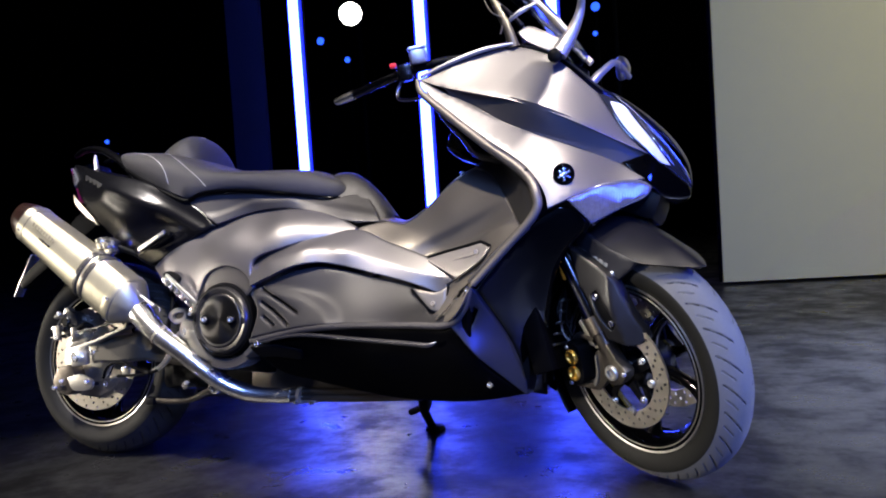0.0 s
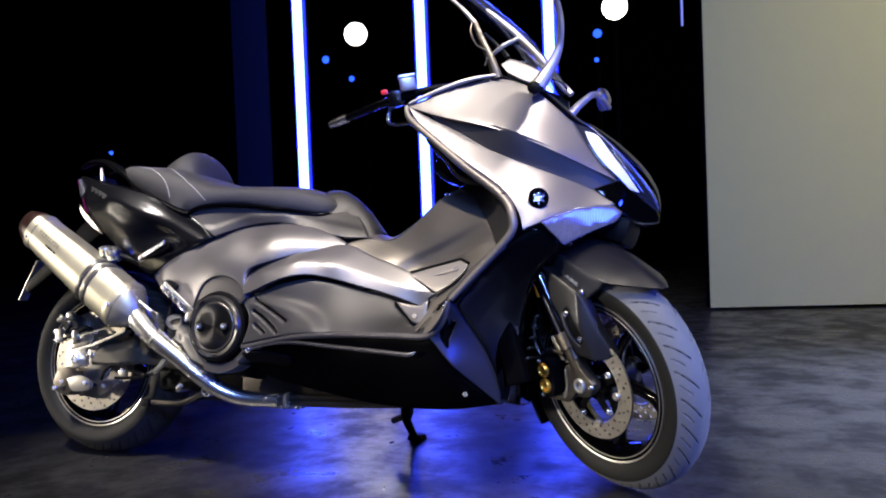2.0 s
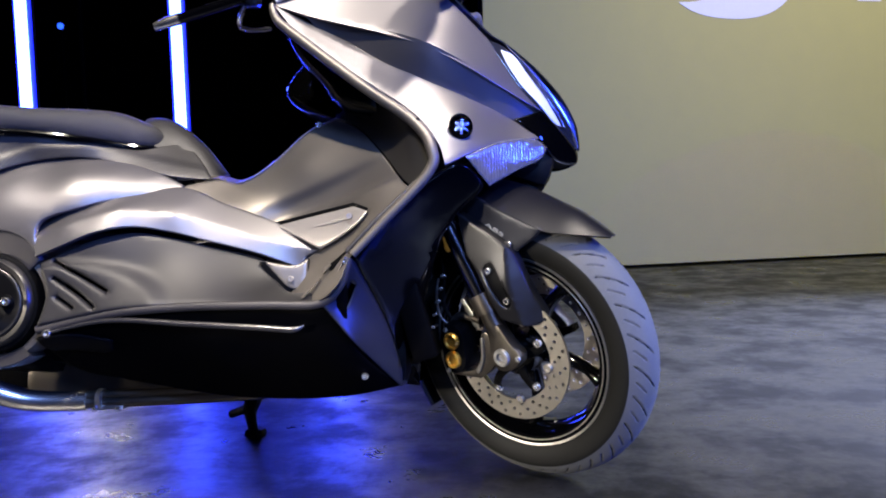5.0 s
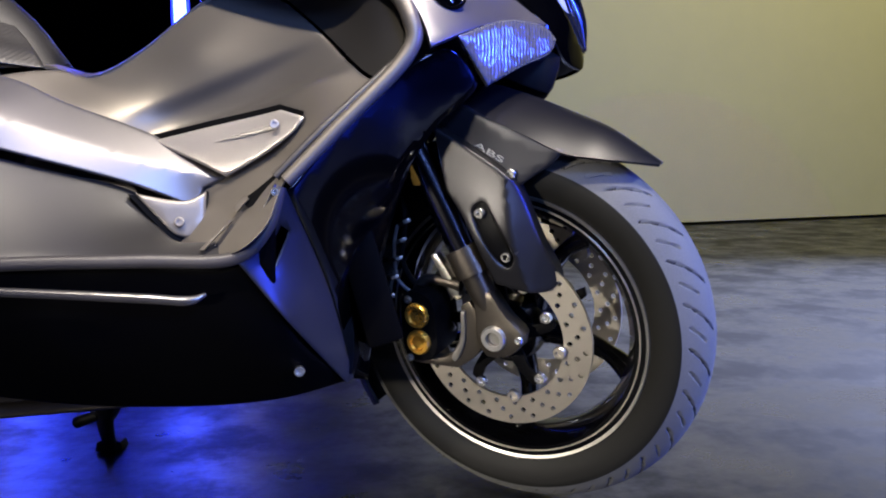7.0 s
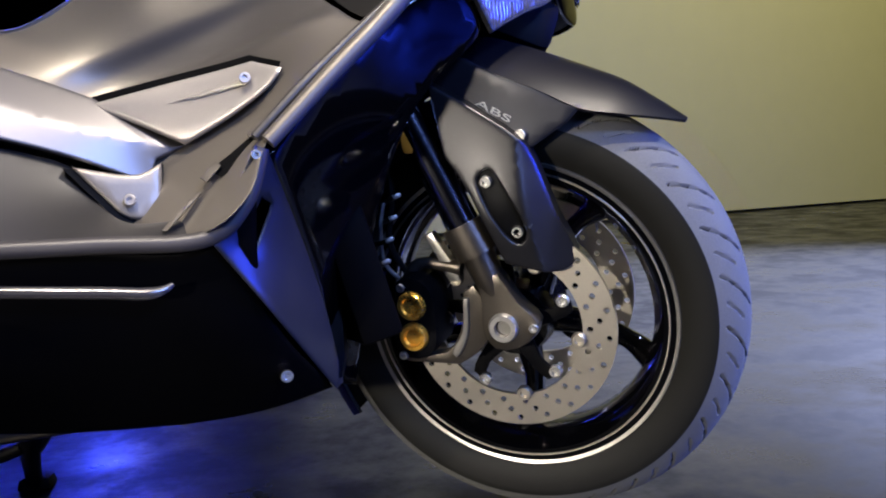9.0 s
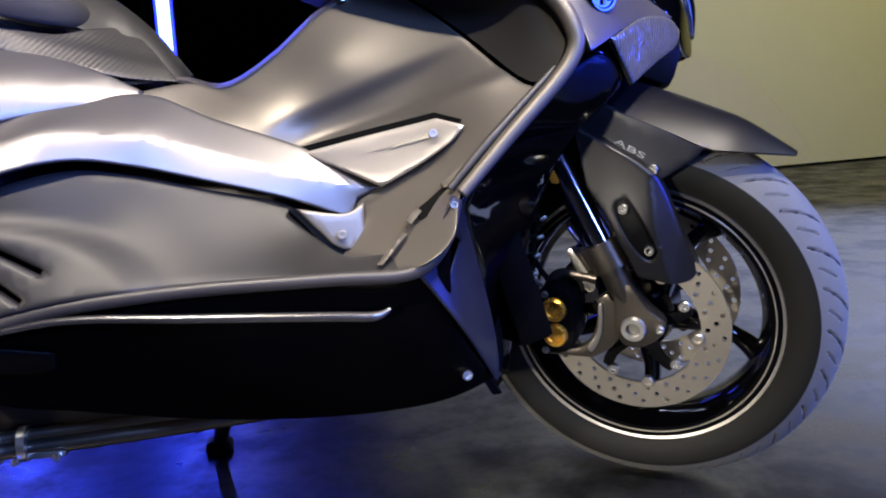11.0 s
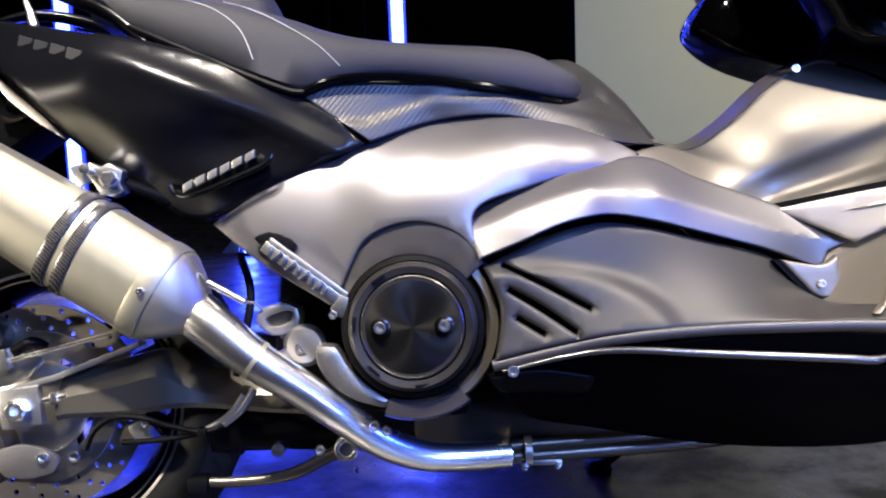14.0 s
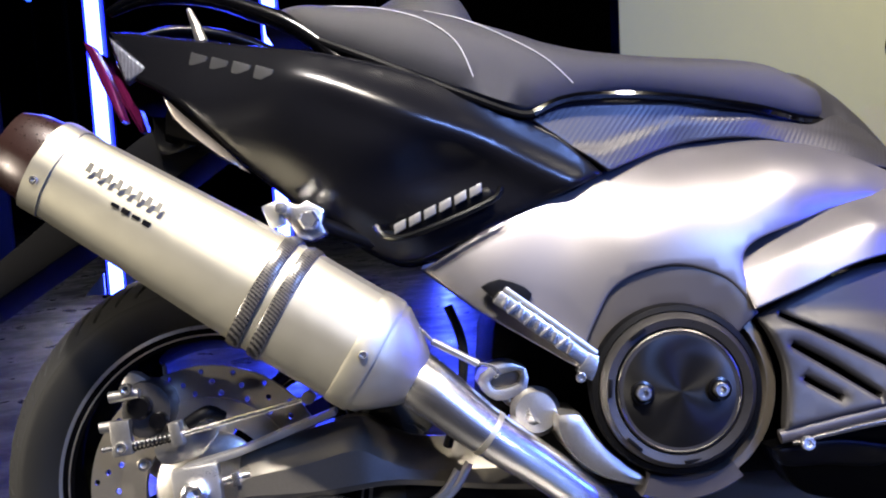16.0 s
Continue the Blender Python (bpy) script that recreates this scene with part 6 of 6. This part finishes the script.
finish("adjuster_nut", block((0.010, 0.018, 0.018), (0.045, -0.146, 0.309), (0, -8, 0), 0.002), CHROME, scooter)
finish("disc_hub", lathe([(0.03, -0.05), (0.07, -0.092), (0.066, -0.096), (0.03, -0.10)], 40), CAST, rear_wheel)
for k in range(5):
    a = radians(14 + 72 * k)
    arm = prism([(0.05, -0.022, 1), (0.08, -0.026), (0.102, -0.014), (0.102, 0.014), (0.08, 0.010), (0.05, 0.022, 1)], -0.092, -0.086, 0.001)
    bmesh.ops.transform(arm, matrix=Matrix.Rotation(-a, 4, "Y"), verts=arm.verts)
    finish("disc_carrier", arm, STEEL, rear_wheel)
    bolt(rear_wheel, (0.088 * math.cos(a), -0.093, 0.088 * math.sin(a)), 0.009, 0.007, name="disc_bolt")
caliper = new("rear_caliper")
caliper.parent = scooter
finish("caliper_body", prism([(-0.098, 0.402, 1), (-0.085, 0.425), (-0.060, 0.428), (-0.040, 0.412), (-0.036, 0.385), (-0.050, 0.362), (-0.078, 0.358), (-0.096, 0.375)], -0.128, -0.078, 0.008), DARKRING, caliper, "dark cast rear brake caliper")
for kx, kz, kr in ((-0.072, 0.398, 0.015), (-0.050, 0.380, 0.011)):
    finish("piston_cap", lathe([(kr, 0.02), (kr, -0.010), (kr * 0.8, -0.013), (0.0005, -0.013)], 20, at=(kx, -0.126, kz)), BLACKSATIN, caliper)
finish("caliper_ear", prism([(-0.100, 0.425, 1), (-0.088, 0.440), (-0.070, 0.432), (-0.062, 0.415), (-0.085, 0.408)], -0.120, -0.100, 0.004), CAST, caliper)
finish("lever_plate", prism([(-0.104, 0.385, 1), (-0.080, 0.386, 1), (-0.076, 0.345, 1), (-0.100, 0.342, 1)], -0.152, -0.142, 0.002), CAST, caliper)
finish("axle_rail", prism([(-0.020, 0.326, 1), (0.045, 0.342, 1), (0.10, 0.362, 1), (0.165, 0.384, 1), (0.168, 0.377, 1), (0.10, 0.352, 1), (0.045, 0.333, 1), (-0.018, 0.319, 1)], -0.150, -0.120, 0.002), ALU, caliper)
finish("spring_coil", tube([(-0.078 + 0.0012 * i, -0.1465 + 0.0055 * math.cos(i * 1.5), 0.353 + 0.00022 * i + 0.0055 * math.sin(i * 1.5)) for i in range(40)], 0.0012, 6, 2), BLACK, caliper)
finish("cable_clamp", block((0.014, 0.020, 0.030), (-0.024, -0.146, 0.366), (0, -10, 0), 0.003), CAST, caliper)
finish("cable_boot", tube([(-0.012, -0.146, 0.376), (0.012, -0.142, 0.388), (0.028, -0.130, 0.380)], [0.008, 0.009, 0.007], 10), BLACK, caliper)
finish("hub_ring", lathe([(0.080, -0.098), (0.112, -0.0955), (0.112, -0.091), (0.080, -0.091)], 48, at=(0, 0, 0), closed=True), STEEL, rear_wheel)
for cx, cz in ((-0.112, 0.376), (-0.100, 0.412)):
    finish("slide_pin", tube([(cx - 0.006, -0.138, cz), (cx + 0.030, -0.138, cz + 0.004)], [0.007, 0.006], 12), CAST, caliper)
finish("parking_caliper", prism([(-0.10, 0.26, 1), (-0.05, 0.27), (-0.03, 0.24), (-0.04, 0.19), (-0.085, 0.185), (-0.115, 0.215)], -0.14, -0.09, 0.008), DARKMETAL, caliper)
finish("parking_lever", prism([(-0.05, 0.235, 1), (0.0, 0.245), (0.045, 0.225), (0.04, 0.205), (-0.03, 0.20)], -0.148, -0.138, 0.003), CAST, caliper)
finish("torque_rod", tube([(-0.113, -0.147, 0.351), (-0.03, -0.147, 0.363), (0.004, -0.147, 0.370), (0.132, -0.142, 0.398)], 0.0035, 10), CHROME, caliper)
finish("rod_end", lathe([(0.008, 0.01), (0.008, -0.006), (0.0005, -0.007)], 14, at=(0.134, -0.140, 0.399)), CAST, caliper)
finish("caliper_stay", prism([(-0.06, 0.345, 1), (-0.02, 0.372), (0.02, 0.366), (0.0, 0.335, 1), (-0.05, 0.325)], -0.128, -0.116, 0.003), CAST, caliper)
for px_, pz_ in ((-0.090, 0.353), (-0.082, 0.422), (-0.07, 0.225), (-0.095, 0.205), (0.025, 0.225)):
    bolt(caliper, (px_, -0.146, pz_), 0.008, 0.008)
for pts in ([(0.087, -0.150, 0.235), (0.101, -0.153, 0.262), (0.130, -0.155, 0.279), (0.170, -0.155, 0.277), (0.209, -0.155, 0.264), (0.253, -0.154, 0.254), (0.282, -0.150, 0.262), (0.307, -0.146, 0.281), (0.325, -0.142, 0.309)], [(0.138, -0.148, 0.242), (0.190, -0.150, 0.244), (0.251, -0.149, 0.252), (0.289, -0.146, 0.273), (0.311, -0.142, 0.301)]):
    finish("brake_hose", tube(pts, 0.0045, 8), BLACK, scooter)
    finish("hose_sleeve", tube([tuple(Vector(p) + Vector((0, -0.0003, 0))) for p in pts[-3:]], 0.0052, 10), CAST, scooter)
finish("hose_clip", block((0.014, 0.020, 0.012), (0.253, -0.152, 0.2535), (0, 12, 0), 0.003), BLACK, scooter)
finish("hose_bracket", prism([(0.145, 0.262, 1), (0.160, 0.272, 1), (0.180, 0.262), (0.178, 0.246, 1), (0.160, 0.238)], -0.146, -0.140, 0.002), CAST, scooter)
bolt(scooter, (0.172, -0.150, 0.268), 0.006, 0.006)
finish("pivot_cap", lathe([(0.018, 0.03), (0.018, -0.008), (0.015, -0.011), (0.012, -0.011), (0.010, -0.007), (0.0005, -0.007)], 28, at=(0.452, -0.120, 0.214)), CHROME, scooter)
finish("pivot_cap", lathe([(0.010, 0.03), (0.010, -0.008), (0.0005, -0.009)], 20, at=(0.353, -0.118, 0.216)), CHROME, scooter)
for bx, bz in ((0.500, 0.262), (0.516, 0.254), (0.425, 0.232)):
    bolt(scooter, (bx, -0.205, bz), 0.007, 0.008)

# engine cases behind the drive cover
finish("gear_case", prism([(0.424, 0.375, 1), (0.452, 0.374, 1), (0.470, 0.345), (0.505, 0.310), (0.528, 0.296, 1), (0.520, 0.284, 1), (0.475, 0.298), (0.445, 0.318), (0.425, 0.35)], -0.215, -0.12, 0.010), CAST, scooter, "cast aluminium gear case")
finish("engine_block", block((0.30, 0.24, 0.22), (0.50, 0, 0.37), (0, 6, 0), 0.03), BLACK, scooter)
finish("breather_cover", prism([(0.338, 0.409), (0.351, 0.427), (0.382, 0.431), (0.397, 0.424), (0.397, 0.399), (0.360, 0.387)], -0.178, -0.12, 0.005, holes=[[(0.353, 0.411), (0.369, 0.418), (0.389, 0.420), (0.386, 0.407), (0.356, 0.402)]]), CAST, scooter, "cast breather cover with a dark slot")
finish("breather_slot", prism([(0.349, 0.410), (0.368, 0.421), (0.391, 0.423), (0.390, 0.404), (0.356, 0.398)], -0.168, -0.13, 0.002), DARKMETAL, scooter)
finish("breather_bracket", prism([(0.362, 0.392, 1), (0.398, 0.402, 1), (0.402, 0.384), (0.392, 0.372, 1), (0.372, 0.380)], -0.166, -0.14, 0.004), DARKMETAL, scooter)
finish("starter_cap", tube([(0.376, -0.150, 0.346), (0.394, -0.165, 0.362), (0.408, -0.178, 0.372)], [0.016, 0.017, 0.015], 18), CHROME, scooter)
finish("canister", lathe([(0.004, 0.012), (0.028, 0.008), (0.030, -0.010), (0.024, -0.018), (0.010, -0.020), (0.0005, -0.020)], 28, at=(0.405, -0.165, 0.372)), CAST, scooter)
finish("canister_neck", tube([(0.385, -0.175, 0.362), (0.350, -0.17, 0.34)], 0.011, 12), CAST, scooter)
finish("cross_hose", tube([(0.31, -0.13, 0.50), (0.325, -0.14, 0.45), (0.318, -0.15, 0.39), (0.30, -0.14, 0.33)], 0.006, 8), BLACK, scooter)
# folded passenger foot peg
peg = new("passenger_peg")
peg.parent = scooter
finish("peg_recess", prism([(0.346, 0.523, 1), (0.368, 0.531), (0.405, 0.512), (0.392, 0.497), (0.360, 0.509)], -0.212, -0.203, 0.003), BLACK, peg)
PEG_A, PEG_B = Vector((0.362, 0, 0.512)), Vector((0.466, 0, 0.430))
PEG_TURN = math.degrees(math.atan2(PEG_A.z - PEG_B.z, PEG_B.x - PEG_A.x))
mid = PEG_A.lerp(PEG_B, 0.5)
finish("peg_bar", block(((PEG_B - PEG_A).length, 0.018, 0.017), (mid.x, -0.221, mid.z), (0, PEG_TURN, 0), 0.003), CHROME, peg, "folded aluminium passenger peg")
finish("peg_flange", block(((PEG_B - PEG_A).length * 0.96, 0.010, 0.007), (mid.x + 0.0075, -0.226, mid.z + 0.0095), (0, PEG_TURN, 0), 0.002), ALU, peg)
for k in range(9):
    c = PEG_A.lerp(PEG_B, 0.09 + 0.085 * k)
    finish("peg_rib", block((0.0045, 0.008, 0.015 + 0.004 * (k % 2)), (c.x, -0.230, c.z), (0, PEG_TURN + (14 if k % 2 else -10), 0), 0.0015), CHROME, peg)
finish("peg_knuckle", block((0.022, 0.022, 0.028), (0.464, -0.220, 0.4275), (0, PEG_TURN, 0), 0.004), CHROME, peg)
bolt(peg, (0.452, -0.226, 0.416), 0.006)
# stands
stand = new("side_stand")
stand.parent = scooter
finish("stand_leg", tube([(0.965, 0.135, 0.185), (0.935, 0.20, 0.130), (0.910, 0.33, 0.056)], [0.016, 0.014, 0.011], 12), BLACK, stand, "black side stand leg")
finish("stand_foot", prism([(0.885, 0.046, 1), (0.935, 0.046, 1), (0.930, 0.062), (0.905, 0.068), (0.888, 0.062)], 0.322, 0.372, 0.004), BLACK, stand)
finish("stand_tang", tube([(0.93, 0.19, 0.135), (0.885, 0.22, 0.118)], 0.010, 10), BLACK, stand)
finish("stand_spring", tube([(0.985, 0.11, 0.20), (0.965, 0.17, 0.155), (0.945, 0.20, 0.128)], 0.007, 8), DARKMETAL, stand)
cstand = new("centre_stand")
cstand.parent = scooter
for side in (-1, 1):
    finish("stand_leg", tube([(0.241, side * 0.115, 0.172), (0.300, side * 0.115, 0.171), (0.351, side * 0.115, 0.175), (0.385, side * 0.115, 0.184), (0.415, side * 0.114, 0.198), (0.445, side * 0.112, 0.210)], [0.0075, 0.008, 0.0085, 0.009, 0.0095, 0.010], 12), DARKMETAL, cstand)
    finish("stand_foot", block((0.030, 0.034, 0.022), (0.236, side * 0.115, 0.171), (0, 0, 0), 0.005), BLACK, cstand)
finish("cross_tube", tube([(0.450, -0.105, 0.214), (0.450, 0.105, 0.214)], 0.012, 12), BLACK, cstand)
# added black block that stands in for the dark shade under the engine
finish("underside_shade_block", block((0.34, 0.17, 0.13), (0.43, 0, 0.262), (0, 4, 0), 0.03), BLACK, scooter)
finish("rear_shock_cover", block((0.16, 0.16, 0.10), (0.30, 0, 0.255), (0, -6, 0), 0.03), BLACK, scooter)

# ---------------------------------------------------------------- lamps and marks of the hall
def stage_lamp(eye, label):
    """A round spotlight on a pole."""
    spot = thing("stage_lamp", label, "spotlight", look(eye, (0.9, -0.5, 0.6)), "stage spotlights")
    finish("lamp_lens", lathe([(0.001, -0.02), (0.16, -0.015), (0.19, 0.0), (0.18, 0.02), (0.001, 0.02)], 28, "z"), LAMPGLOW, spot)
    finish("lamp_housing", lathe([(0.215, 0.0), (0.225, 0.06), (0.19, 0.30), (0.12, 0.36), (0.001, 0.36)], 28, "z"), BLACK, spot)
    finish("lamp_yoke", tube([(0.24, 0, 0.12), (0.26, 0.25, 0.16), (0.0, 0.42, 0.16), (-0.26, 0.25, 0.16), (-0.24, 0, 0.12)], 0.016, 8), BLACK, spot)
    pole = finish("lamp_pole", block((0.07, 0.07, eye[2]), (eye[0] - 0.06, eye[1] + 0.45, eye[2] / 2), bevel=0.01), BLACK)
    pole.parent, pole.matrix_parent_inverse = spot, spot.matrix_world.inverted()


stage_lamp((-4.383, 11.0, 4.026), "round white stage spotlight glowing in the dark hall")
stage_lamp((0.039, 11.0, 3.934), "round white stage spotlight behind the windscreen")
cable = finish("hanging_cable", tube([(1.510, 4.05, 6.98), (1.510, 4.05, 3.0), (1.509, 4.05, 2.18), (1.508, 4.05, 2.016)], 0.008, 8), WHITE)
tagged(cable, "thin white cable hanging beside the wall panel", "cable")
for bx, bz, rad in ((-6.831, 4.445, 0.080), (-6.212, 3.963, 0.060), (-0.817, 4.332, 0.085), (-0.848, 3.819, 0.045), (-12.878, 2.78, 0.05)):
    dot = thing("blue_led", "small round blue light in the dark hall", "light", pose(bx, 14.5, bz), "small blue lights")
    finish("led_dome", lathe([(0.001, -0.05), (rad * 0.6, -0.04), (rad, 0.0), (rad, 0.03)], 18), BLUEDOT, dot)
    finish("led_pole", block((0.05, 0.05, bz), (0, 0.09, -bz / 2), bevel=0.005), BLACK, dot)
    finish("led_base", lathe([(rad * 1.25, 0.02), (rad * 1.25, 0.10)], 18), BLACK, dot)


def wall_print(name, outline, label):
    """A thin print on the grey-beige wall; the outline runs along the wall and up."""
    bm = prism([(a * 0.985, b * 0.9875, *c) for a, b, *c in outline], -0.004, -0.002, 0, 0.05)
    ang = math.atan2(WALL_DIR.y, WALL_DIR.x)
    bmesh.ops.transform(bm, matrix=Matrix.Translation(WALL_A) @ Matrix.Rotation(ang, 4, "Z"), verts=bm.verts)
    return tagged(finish(name, bm, WHITE), label, "sign")


wall_print("wall_sign", [(1.462, 1.922, 1), (1.55, 1.868), (1.68, 1.826), (1.85, 1.806), (2.07, 1.816), (2.24, 1.872), (2.38, 1.99), (2.52, 2.17), (2.62, 2.45), (2.62, 2.85), (2.40, 3.15), (2.05, 3.25), (1.70, 3.12), (1.46, 2.80), (1.38, 2.50, 1), (1.52, 2.22), (1.66, 2.090), (1.815, 2.022, 1), (1.72, 1.962), (1.60, 1.930)], "large round white sign on the beige wall")
for k in range(4):
    wall_print("wall_sign_bar", [(2.92 + 0.30 * k, 1.945, 1), (3.12 + 0.30 * k, 1.945, 1), (3.12 + 0.30 * k, 2.30, 1), (2.92 + 0.30 * k, 2.30, 1)], "white bar of a sign on the beige wall")
